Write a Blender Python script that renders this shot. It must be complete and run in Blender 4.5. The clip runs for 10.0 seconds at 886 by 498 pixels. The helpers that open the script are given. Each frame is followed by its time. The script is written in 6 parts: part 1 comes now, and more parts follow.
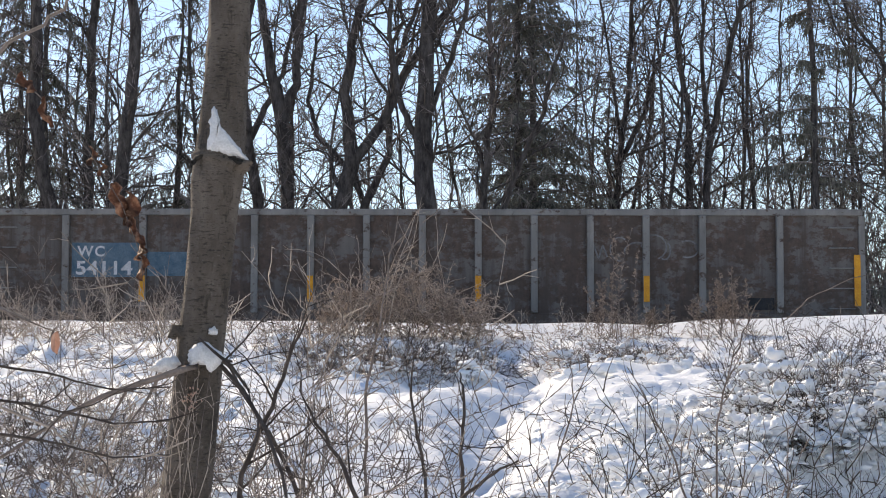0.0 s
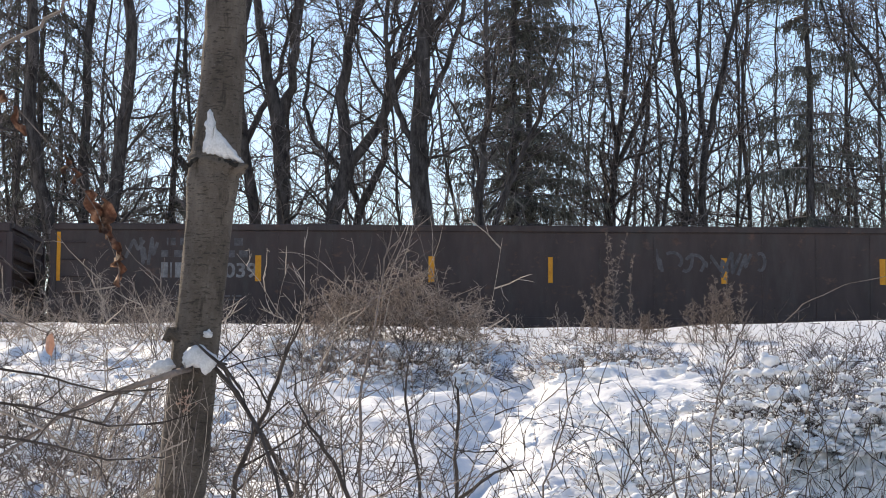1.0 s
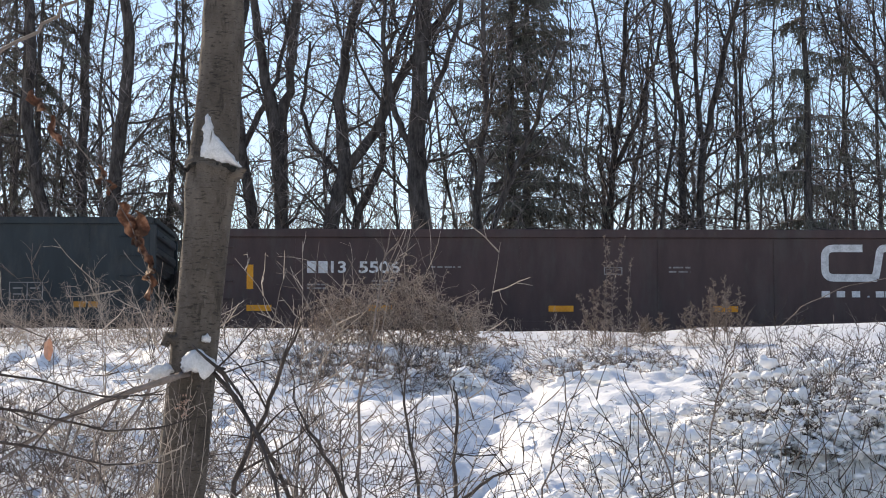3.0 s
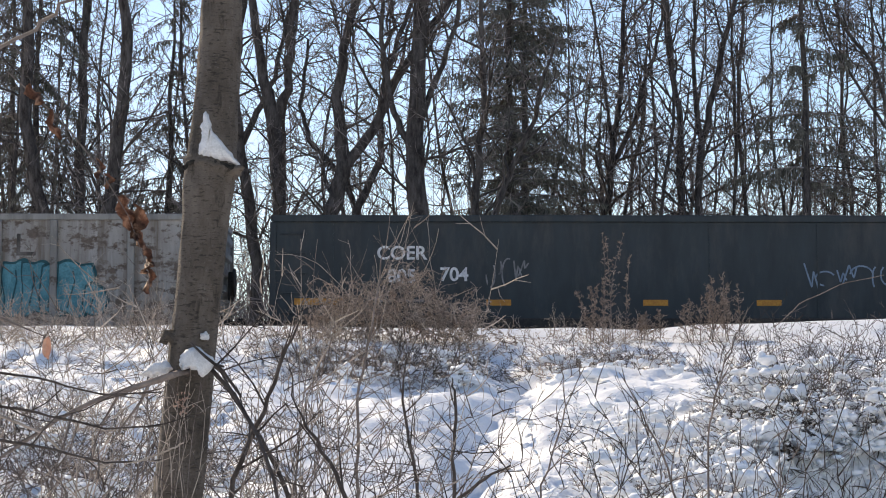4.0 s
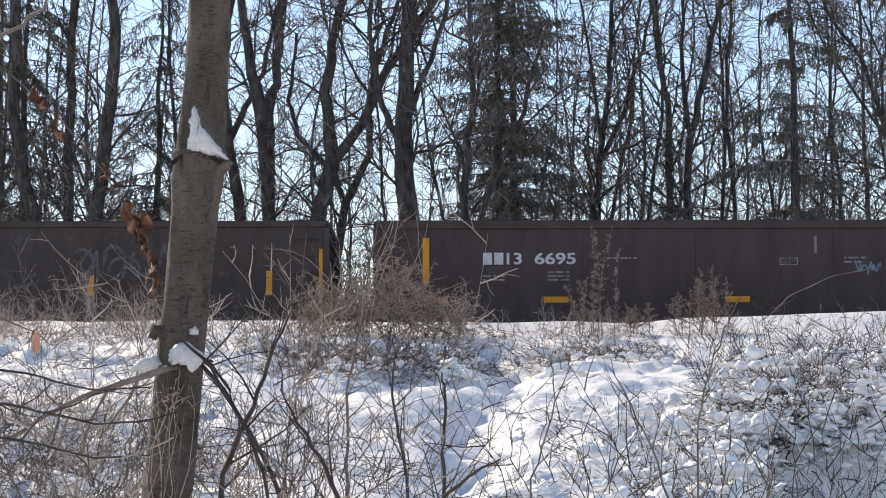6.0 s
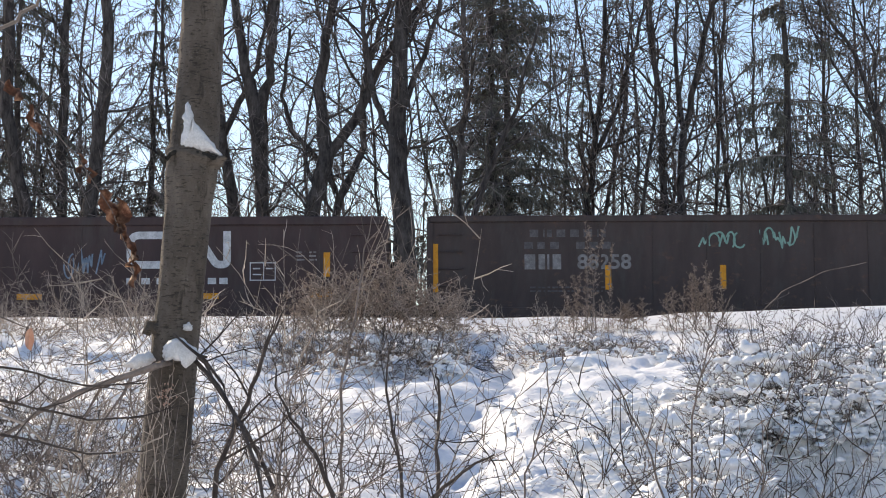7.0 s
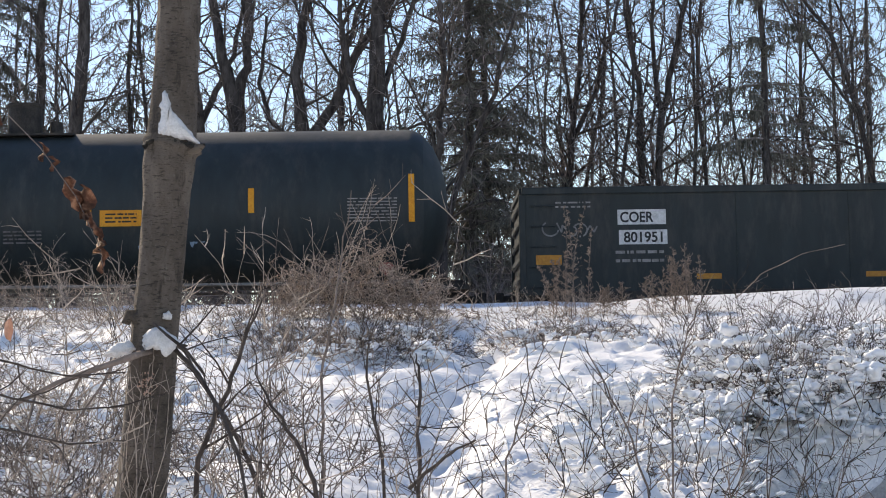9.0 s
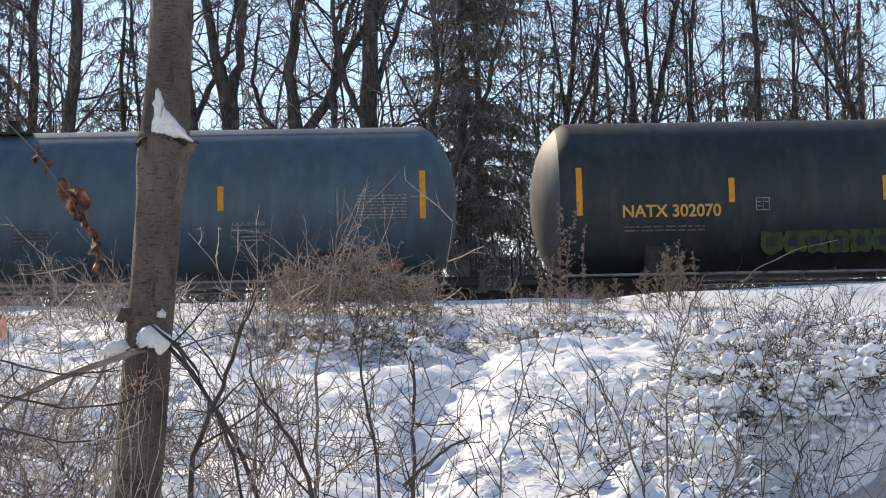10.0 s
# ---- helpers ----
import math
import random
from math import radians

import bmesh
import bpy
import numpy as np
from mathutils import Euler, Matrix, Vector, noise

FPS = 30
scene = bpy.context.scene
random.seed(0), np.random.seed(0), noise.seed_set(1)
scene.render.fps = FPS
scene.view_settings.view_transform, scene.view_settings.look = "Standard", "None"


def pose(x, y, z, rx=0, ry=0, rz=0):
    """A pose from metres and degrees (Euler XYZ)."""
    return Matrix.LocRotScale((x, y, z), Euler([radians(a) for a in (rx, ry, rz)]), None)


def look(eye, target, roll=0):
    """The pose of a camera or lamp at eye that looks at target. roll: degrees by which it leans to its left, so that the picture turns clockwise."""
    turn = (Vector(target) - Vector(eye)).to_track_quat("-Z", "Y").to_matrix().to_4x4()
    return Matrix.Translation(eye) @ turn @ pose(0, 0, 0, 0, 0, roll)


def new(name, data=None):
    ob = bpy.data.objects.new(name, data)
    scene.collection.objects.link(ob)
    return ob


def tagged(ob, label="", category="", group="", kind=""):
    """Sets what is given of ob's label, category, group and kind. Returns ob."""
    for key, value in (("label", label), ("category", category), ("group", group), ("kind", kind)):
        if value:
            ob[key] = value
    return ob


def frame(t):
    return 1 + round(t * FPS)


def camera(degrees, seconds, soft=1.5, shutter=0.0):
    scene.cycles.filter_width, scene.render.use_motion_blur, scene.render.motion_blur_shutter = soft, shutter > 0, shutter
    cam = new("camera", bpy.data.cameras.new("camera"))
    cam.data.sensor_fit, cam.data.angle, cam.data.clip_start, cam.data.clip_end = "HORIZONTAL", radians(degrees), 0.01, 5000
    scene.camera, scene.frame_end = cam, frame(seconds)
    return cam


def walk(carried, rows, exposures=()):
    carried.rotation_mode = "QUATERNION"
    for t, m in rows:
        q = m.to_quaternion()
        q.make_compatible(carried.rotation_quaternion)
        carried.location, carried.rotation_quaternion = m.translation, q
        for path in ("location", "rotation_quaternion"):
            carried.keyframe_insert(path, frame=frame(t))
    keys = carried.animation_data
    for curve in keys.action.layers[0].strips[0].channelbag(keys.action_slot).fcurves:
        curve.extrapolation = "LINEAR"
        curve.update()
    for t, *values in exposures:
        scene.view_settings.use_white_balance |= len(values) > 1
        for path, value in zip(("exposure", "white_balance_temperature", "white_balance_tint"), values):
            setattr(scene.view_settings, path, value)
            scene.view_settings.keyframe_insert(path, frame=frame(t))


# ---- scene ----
SECONDS = 10.0
cam = camera(25.0, SECONDS, soft=1.0)
EYE = (0.0, 0.0, -1.5)


def aim(yaw, pitch, roll):
    """Camera pose at the standing place: turned, tilted up and leaned by degrees."""
    return pose(*EYE) @ pose(0, 0, 0, 0, 0, yaw) @ pose(0, 0, 0, 90 + pitch, 0, 0) @ pose(0, 0, 0, 0, 0, roll)


PATH = [(0.0, 0.302, 5.589, 0.084), (0.5, 0.199, 5.634, 0.199), (1.0, 0.165, 5.7, 0.35), (1.5, 0.137, 5.779, 0.39),
        (2.0, 0.115, 5.799, 0.351), (2.5, 0.112, 5.826, 0.229), (4.0, 0.064, 5.733, 0.069), (4.5, 0.0, 5.7, 0.0),
        (5.0, -0.097, 5.661, -0.036), (5.5, -0.18, 5.621, -0.104), (7.0, -0.428, 5.433, -0.25), (7.5, -0.547, 5.365, -0.4),
        (8.0, -0.657, 5.242, -0.541), (8.5, -0.825, 5.132, -0.778), (9.0, -1.024, 5.027, -0.887),
        (9.5, -1.155, 4.933, -0.949), (10.0, -1.201, 4.937, -1.116)]
walk(cam, [(t, aim(a, b, c)) for t, a, b, c in PATH], [(0.0, 0.19, 6950, 13)])

# ---- light ----
SUN = Vector((-0.48, 0.72, 0.6)).normalized()      # towards the sun: behind the train, to the left
world = bpy.data.worlds.new("winter_sky")
scene.world = world
world.use_nodes = True
wn = world.node_tree.nodes
sky = wn.new("ShaderNodeTexSky")
sky.sky_type, sky.sun_disc = "NISHITA", False
sky.sun_elevation, sky.sun_rotation = math.asin(SUN.z), math.atan2(SUN.x, SUN.y)
sky.air_density, sky.dust_density, sky.ozone_density = 1.2, 0.25, 1.7
tinge = wn.new("ShaderNodeMix")
tinge.data_type, tinge.blend_type = "RGBA", "MULTIPLY"
tinge.inputs[0].default_value, tinge.inputs[7].default_value = 1.0, (0.935, 0.98, 1.11, 1.0)
world.node_tree.links.new(sky.outputs[0], tinge.inputs[6])
world.node_tree.links.new(tinge.outputs[2], wn["Background"].inputs[0])
wn["Background"].inputs[1].default_value = 0.13
lamp = bpy.data.lights.new("sun", "SUN")
lamp.energy, lamp.angle, lamp.color = 4.85, radians(0.6), (1.0, 0.88, 0.69)
sun = new("sun", lamp)
sun.matrix_world = look(SUN * 100, (0, 0, 0))


# ---- materials ----
def material(name, colors, scale=4.0, rough=0.8, bump=0.3, fine=40.0, metal=0.0, stretch=(1, 1, 1), spread=(0.35, 0.65),
             bump_dist=0.01, vary=0.0, spec=0.3):
    """Two or more colours mixed by a noise at two scales, with a fine relief."""
    m = bpy.data.materials.new(name)
    m.use_nodes = True
    nt = m.node_tree
    n, l = nt.nodes, nt.links
    b = n["Principled BSDF"]
    co = n.new("ShaderNodeTexCoord")
    mp = n.new("ShaderNodeMapping")
    mp.inputs["Scale"].default_value = stretch
    l.new(co.outputs["Object"], mp.inputs[0])
    a = n.new("ShaderNodeTexNoise")
    a.inputs["Scale"].default_value, a.inputs["Detail"].default_value = scale, 8
    a.inputs["Roughness"].default_value = 0.65
    c = n.new("ShaderNodeTexNoise")
    c.inputs["Scale"].default_value, c.inputs["Detail"].default_value = fine, 4
    l.new(mp.outputs[0], a.inputs[0])
    l.new(mp.outputs[0], c.inputs[0])
    ramp = n.new("ShaderNodeValToRGB")
    e = ramp.color_ramp.elements
    while len(e) < len(colors):
        e.new(0.5)
    for i, col in enumerate(colors):
        e[i].position = spread[0] + (spread[1] - spread[0]) * i / max(1, len(colors) - 1)
        e[i].color = (*col, 1)
    l.new(a.outputs[0], ramp.inputs[0])
    mix = n.new("ShaderNodeMix")
    mix.data_type, mix.blend_type = "RGBA", "OVERLAY"
    mix.inputs[0].default_value = 0.45
    l.new(ramp.outputs[0], mix.inputs[6])
    l.new(c.outputs[0], mix.inputs[7])
    last = mix.outputs[2]
    if vary:
        info = n.new("ShaderNodeNewGeometry")
        hsv = n.new("ShaderNodeHueSaturation")
        rng = n.new("ShaderNodeMapRange")
        rng.inputs[3].default_value, rng.inputs[4].default_value = 1 - vary, 1 + vary
        l.new(info.outputs["Random Per Island"], rng.inputs[0])
        l.new(rng.outputs[0], hsv.inputs["Value"])
        l.new(last, hsv.inputs["Color"])
        last = hsv.outputs[0]
    l.new(last, b.inputs["Base Color"])
    b.inputs["Roughness"].default_value, b.inputs["Metallic"].default_value = rough, metal
    b.inputs["Specular IOR Level"].default_value = spec
    if bump:
        bp = n.new("ShaderNodeBump")
        bp.inputs["Strength"].default_value, bp.inputs["Distance"].default_value = bump, bump_dist
        l.new(c.outputs[0], bp.inputs["Height"])
        l.new(bp.outputs[0], b.inputs["Normal"])
    return m


def car_paint(name, paint, rust, amount, streak=(1.2, 1.2, 0.35), rough=0.6, dirt=(0.075, 0.068, 0.062), chalk=None, scale=1.3, grime=None):
    """Weathered paint on steel: rust in patches and streaks, dirt, a faint dent relief. amount 0..1: how much rust."""
    m = bpy.data.materials.new(name)
    m.use_nodes = True
    nt = m.node_tree
    n, l = nt.nodes, nt.links
    b = n["Principled BSDF"]
    co = n.new("ShaderNodeTexCoord")

    def noise_at(sc, scale3, detail=8, rough_n=0.7):
        mp = n.new("ShaderNodeMapping")
        mp.inputs["Scale"].default_value = scale3
        l.new(co.outputs["Object"], mp.inputs[0])
        t = n.new("ShaderNodeTexNoise")
        t.inputs["Scale"].default_value, t.inputs["Detail"].default_value, t.inputs["Roughness"].default_value = sc, detail, rough_n
        l.new(mp.outputs[0], t.inputs[0])
        return t.outputs[0]

    def mixed(fac, a, c, kind="MIX"):
        x = n.new("ShaderNodeMix")
        x.data_type, x.blend_type = "RGBA", kind
        for sock, v in ((x.inputs[0], fac), (x.inputs[6], a), (x.inputs[7], c)):
            if isinstance(v, (tuple, float, int)):
                sock.default_value = (*v, 1) if isinstance(v, tuple) else v
            else:
                l.new(v, sock)
        return x.outputs[2]

    def band(v, lo, hi):
        r = n.new("ShaderNodeMapRange")
        r.inputs[1].default_value, r.inputs[2].default_value = lo, hi
        l.new(v, r.inputs[0])
        return r.outputs[0]

    patch = noise_at(scale, (1, 1, 1.6))
    flakes = noise_at(8.0, (0.8, 1, 1.1))
    runs = noise_at(2.4, (2.6, 1, 0.16), 6, 0.62)
    tone = noise_at(3.0, streak, 6, 0.6)
    col = mixed(band(tone, 0.3, 0.75), paint, tuple(c * 0.62 for c in paint))
    if chalk:
        col = mixed(band(noise_at(2.2, (1, 1, 0.25)), 0.42, 0.7), col, chalk)
    rustcol = mixed(band(noise_at(11.0, (1, 1, 1)), 0.35, 0.65), rust, tuple(c * 0.5 for c in rust))
    th = 0.72 - 0.34 * amount
    add = n.new("ShaderNodeMath")
    add.operation = "MULTIPLY_ADD"
    add.inputs[1].default_value, add.inputs[2].default_value = 0.4, 0.0
    l.new(flakes, add.inputs[0])
    sm = n.new("ShaderNodeMath")
    sm.operation = "MULTIPLY_ADD"
    sm.inputs[1].default_value = 0.6
    l.new(patch, sm.inputs[0])
    l.new(add.outputs[0], sm.inputs[2])
    col = mixed(band(sm.outputs[0], th, th + 0.05), col, rustcol)
    col = mixed(band(noise_at(1.7, (1.5, 1, 0.4)), 0.5, 0.85), col, dirt)
    if grime:
        col = mixed(band(runs, 0.46, 0.68), col, grime)
    l.new(col, b.inputs["Base Color"])
    b.inputs["Roughness"].default_value = rough
    b.inputs["Specular IOR Level"].default_value = 0.35
    bp = n.new("ShaderNodeBump")
    bp.inputs["Strength"].default_value, bp.inputs["Distance"].default_value = 0.35, 0.02
    l.new(sm.outputs[0], bp.inputs["Height"])
    l.new(bp.outputs[0], b.inputs["Normal"])
    return m


def bark_skin(name):
    """Smooth grey-brown bark: broad mottling, short level pores, pale lichen specks and fine cracks."""
    m = bpy.data.materials.new(name)
    m.use_nodes = True
    n, l = m.node_tree.nodes, m.node_tree.links
    b = n["Principled BSDF"]
    co = n.new("ShaderNodeTexCoord")

    def layer(scale, stretch, detail):
        mp, t = n.new("ShaderNodeMapping"), n.new("ShaderNodeTexNoise")
        mp.inputs["Scale"].default_value = stretch
        t.inputs["Scale"].default_value, t.inputs["Detail"].default_value, t.inputs["Roughness"].default_value = scale, detail, 0.65
        l.new(co.outputs["Object"], mp.inputs[0])
        l.new(mp.outputs[0], t.inputs[0])
        return t.outputs[0]

    def ramp(v, lo, hi, a, c):
        r = n.new("ShaderNodeValToRGB")
        r.color_ramp.elements[0].position, r.color_ramp.elements[1].position = lo, hi
        r.color_ramp.elements[0].color, r.color_ramp.elements[1].color = (*a, 1), (*c, 1)
        l.new(v, r.inputs[0])
        return r.outputs[0]

    def mixed(fac, a, c, kind="MIX"):
        x = n.new("ShaderNodeMix")
        x.data_type, x.blend_type = "RGBA", kind
        l.new(fac, x.inputs[0])
        l.new(a, x.inputs[6])
        x.inputs[7].default_value = (*c, 1)
        return x.outputs[2]

    col = ramp(layer(7.0, (1, 1, 0.5), 8), 0.34, 0.68, (0.074, 0.06, 0.047), (0.18, 0.148, 0.119))
    pores, specks = layer(26.0, (1, 1, 4.0), 3), layer(70.0, (1, 1, 1.2), 4)
    col = mixed(ramp(pores, 0.56, 0.64, (0, 0, 0), (0.7, 0.7, 0.7)), col, (0.03, 0.025, 0.02))
    col = mixed(ramp(specks, 0.6, 0.72, (0, 0, 0), (0.6, 0.6, 0.6)), col, (0.2, 0.18, 0.155))
    col = mixed(ramp(layer(18.0, (1, 1, 0.25), 5), 0.58, 0.66, (0, 0, 0), (0.65, 0.65, 0.65)), col, (0.035, 0.028, 0.022))
    l.new(col, b.inputs["Base Color"])
    b.inputs["Roughness"].default_value, b.inputs["Specular IOR Level"].default_value = 0.88, 0.18
    add = n.new("ShaderNodeMath")
    add.operation = "SUBTRACT"
    l.new(specks, add.inputs[0])
    l.new(pores, add.inputs[1])
    bp = n.new("ShaderNodeBump")
    bp.inputs["Strength"].default_value, bp.inputs["Distance"].default_value = 0.9, 0.012
    l.new(add.outputs[0], bp.inputs["Height"])
    l.new(bp.outputs[0], b.inputs["Normal"])
    return m


SNOW = material("snow", [(0.77, 0.79, 0.81), (0.85, 0.85, 0.85)], scale=3, rough=0.6, bump=0.6, fine=26, bump_dist=0.035, spec=0.25)
# snow of the trunk's caps, greyed to stand in for their shade
SNOW_CAP_SHADE = material("shaded_cap_snow", [(0.58, 0.57, 0.555), (0.72, 0.71, 0.695)], scale=25, rough=0.6, bump=0.6, fine=140, bump_dist=0.006, spec=0.2)
# snow of the hollow's face, with its shade mixed into the grey
SNOW_HOLLOW_SHADE = material("hollow_shade_snow", [(0.33, 0.32, 0.31), (0.46, 0.45, 0.44)], scale=2.5, rough=0.75, bump=0.4, fine=40, bump_dist=0.01, spec=0.2)
SNOW_LUMP = material("snow_lumps", [(0.84, 0.86, 0.89), (0.9, 0.9, 0.9)], scale=20, rough=0.6, bump=0.4, fine=120, bump_dist=0.006, spec=0.2)
BARK = material("grey_bark", [(0.038, 0.032, 0.029), (0.085, 0.074, 0.068), (0.13, 0.115, 0.104)], scale=9, rough=0.92, bump=0.9, fine=60,
                stretch=(1, 1, 0.3), bump_dist=0.02, spec=0.1)
NEAR_BARK = bark_skin("near_bark")
RIDGE_BARK = material("dark_ridge_bark", [(0.012, 0.011, 0.009), (0.04, 0.034, 0.026)], scale=40, rough=0.8, bump=0.8, fine=90, bump_dist=0.01)
TWIG = material("twig_bark", [(0.11, 0.087, 0.073), (0.24, 0.195, 0.167)], scale=6, rough=0.85, bump=0.0, vary=0.45, spec=0.2)
TWIG_DARK = material("dark_twig_bark", [(0.04, 0.031, 0.026), (0.1, 0.08, 0.068)], scale=6, rough=0.85, bump=0.0, vary=0.4, spec=0.2)
TWIG_PALE = material("pale_twig_bark", [(0.28, 0.225, 0.175), (0.48, 0.4, 0.33)], scale=6, rough=0.85, bump=0.0, vary=0.35, spec=0.25)
FAR_TWIG = material("far_twig_bark", [(0.1, 0.083, 0.077), (0.24, 0.205, 0.19)], scale=2, rough=0.85, bump=0.0, vary=0.5, spec=0.3)
STRAW = material("dry_straw", [(0.27, 0.21, 0.165), (0.5, 0.405, 0.325)], scale=5, rough=0.9, bump=0.0, vary=0.45, spec=0.15)
SEED = material("dry_seed_heads", [(0.19, 0.145, 0.115), (0.35, 0.275, 0.22)], scale=9, rough=0.95, bump=0.0, vary=0.4, spec=0.1)
NEEDLES = material("spruce_needles", [(0.085, 0.085, 0.066), (0.19, 0.175, 0.145)], scale=3, rough=0.85, bump=0.0, vary=0.4, spec=0.2)
LEAF = material("dry_leaf", [(0.09, 0.043, 0.026), (0.17, 0.083, 0.048), (0.38, 0.23, 0.145)], scale=30, rough=0.7, bump=0.5, fine=140, bump_dist=0.003)
LEAF_PALE = material("pale_dry_leaf", [(0.42, 0.25, 0.18), (0.56, 0.38, 0.29)], scale=30, rough=0.7, bump=0.3, fine=140, bump_dist=0.003)
STEEL = material("dark_steel", [(0.025, 0.024, 0.023), (0.06, 0.052, 0.045)], scale=5, rough=0.7, bump=0.3, metal=0.2)
RAIL = material("rail_steel", [(0.12, 0.09, 0.07), (0.2, 0.16, 0.13)], scale=5, rough=0.5, bump=0.2, metal=0.5)
TIE = material("tie_wood", [(0.05, 0.04, 0.03), (0.1, 0.08, 0.06)], scale=5, rough=0.9, stretch=(4, 0.6, 4))
BALLAST = material("ballast", [(0.12, 0.11, 0.1), (0.25, 0.23, 0.21)], scale=14, rough=0.95, bump=1.0, fine=25, bump_dist=0.05)
YELLOW = material("yellow_reflector", [(0.62, 0.25, 0.012), (0.74, 0.33, 0.02)], scale=6, rough=0.45, bump=0.1)
ORANGE = material("faded_reflector", [(0.38, 0.16, 0.03), (0.52, 0.25, 0.04)], scale=8, rough=0.6, bump=0.1)
WHITE = material("white_lettering", [(0.45, 0.45, 0.45), (0.68, 0.68, 0.68)], scale=8, rough=0.6, bump=0.0)
FADED = material("faded_white_lettering", [(0.16, 0.15, 0.145), (0.3, 0.29, 0.28)], scale=7, rough=0.7, bump=0.0)
DIMWHITE = material("dim_white_lettering", [(0.07, 0.066, 0.064), (0.14, 0.13, 0.13)], scale=9, rough=0.7, bump=0.0)
GOLD = material("gold_lettering", [(0.5, 0.28, 0.06), (0.62, 0.36, 0.1)], scale=6, rough=0.5, bump=0.0)
DARKLET = material("faded_dark_lettering", [(0.06, 0.052, 0.045), (0.11, 0.095, 0.082), (0.19, 0.165, 0.145)], scale=3.5, rough=0.8, bump=0.0, spread=(0.4, 0.75))
BLACK = material("black_paint", [(0.012, 0.012, 0.014), (0.03, 0.03, 0.032)], scale=6, rough=0.6, bump=0.1)
BLUEPATCH = material("blue_patch_paint", [(0.06, 0.115, 0.16), (0.13, 0.18, 0.22)], scale=7, rough=0.7, bump=0.1)
NAVYPATCH = material("navy_patch_paint", [(0.02, 0.03, 0.038), (0.05, 0.06, 0.07)], scale=7, rough=0.7, bump=0.1)
TEAL = material("teal_spray_paint", [(0.04, 0.16, 0.19), (0.1, 0.28, 0.32)], scale=5, rough=0.6, bump=0.0)
TEALDARK = material("dark_teal_spray_paint", [(0.01, 0.05, 0.06), (0.02, 0.09, 0.1)], scale=5, rough=0.6, bump=0.0)
SILVER = material("silver_spray_paint", [(0.2, 0.212, 0.25), (0.32, 0.332, 0.38)], scale=5, rough=0.45, bump=0.0)
SPRAYGREEN = material("mint_spray_paint", [(0.16, 0.3, 0.24), (0.28, 0.45, 0.37)], scale=8, rough=0.7, bump=0.0)
SPRAYBLUE = material("pale_blue_spray_paint", [(0.12, 0.17, 0.23), (0.22, 0.28, 0.34)], scale=8, rough=0.7, bump=0.0)
SPRAYWHITE = material("white_spray_paint", [(0.08, 0.077, 0.077), (0.24, 0.235, 0.235)], scale=6, rough=0.7, bump=0.0)
OLIVE = material("olive_spray_paint", [(0.025, 0.036, 0.012), (0.06, 0.085, 0.022)], scale=6, rough=0.7, bump=0.0)
RED = material("red_placard", [(0.2, 0.05, 0.045), (0.34, 0.14, 0.13)], scale=6, rough=0.5, bump=0.0)
RUSTY = car_paint("rusty_grey_paint", (0.165, 0.145, 0.13), (0.115, 0.076, 0.057), 0.76, scale=1.3, grime=(0.07, 0.05, 0.04))
RIBGREY = car_paint("worn_grey_rib_paint", (0.27, 0.255, 0.235), (0.1, 0.06, 0.042), 0.52, scale=2.6)
WORNWHITE = car_paint("worn_white_paint", (0.4, 0.37, 0.335), (0.15, 0.108, 0.08), 0.66, chalk=(0.27, 0.235, 0.2), dirt=(0.17, 0.14, 0.115), scale=1.7, grime=(0.13, 0.097, 0.072))
WHITERIB = car_paint("worn_white_rib_paint", (0.3, 0.28, 0.25), (0.12, 0.085, 0.062), 0.5)
# end sheets of the white wagon: sunlight painted in as brighter white, rust over it
WHITEEND_LIT = car_paint("sunlit_end_paint", (0.5, 0.5, 0.48), (0.14, 0.1, 0.078), 0.48, dirt=(0.2, 0.175, 0.155), scale=2.2)
MAROON = car_paint("maroon_paint", (0.074, 0.045, 0.043), (0.088, 0.057, 0.048), 0.4, scale=2.2)
MAROON_OLD = car_paint("weathered_dark_brown_paint", (0.072, 0.05, 0.045), (0.13, 0.075, 0.055), 0.5, scale=2.0)
NAVY = car_paint("blue_black_paint", (0.033, 0.043, 0.047), (0.05, 0.035, 0.028), 0.08)
GREENBLACK = car_paint("green_black_paint", (0.024, 0.033, 0.034), (0.045, 0.03, 0.022), 0.12)
TANKBLACK = car_paint("black_tank_paint", (0.028, 0.038, 0.04), (0.045, 0.045, 0.042), 0.2, rough=0.6)
# dusty tank head, lightened for the sun that falls on it
TANKHEAD_LIT = car_paint("sunlit_dusty_tank_head_paint", (0.16, 0.16, 0.156), (0.08, 0.077, 0.073), 0.35)
TANKBLUE = car_paint("slate_blue_tank_paint", (0.085, 0.128, 0.155), (0.06, 0.06, 0.06), 0.15, rough=0.5)


# ---- mesh tools ----
def smooth(me, on=True):
    me.polygons.foreach_set("use_smooth", [on] * len(me.polygons))


def part(name, bm, mat, parent=None, label=""):
    me = bpy.data.meshes.new(name)
    bm.to_mesh(me)
    bm.free()
    me.materials.append(mat)
    ob = new(name, me)
    ob.parent = parent
    return tagged(ob, label)


def mesh_ob(name, me, mat, parent=None, label=""):
    me.materials.append(mat)
    ob = new(name, me)
    ob.parent = parent
    return tagged(ob, label)


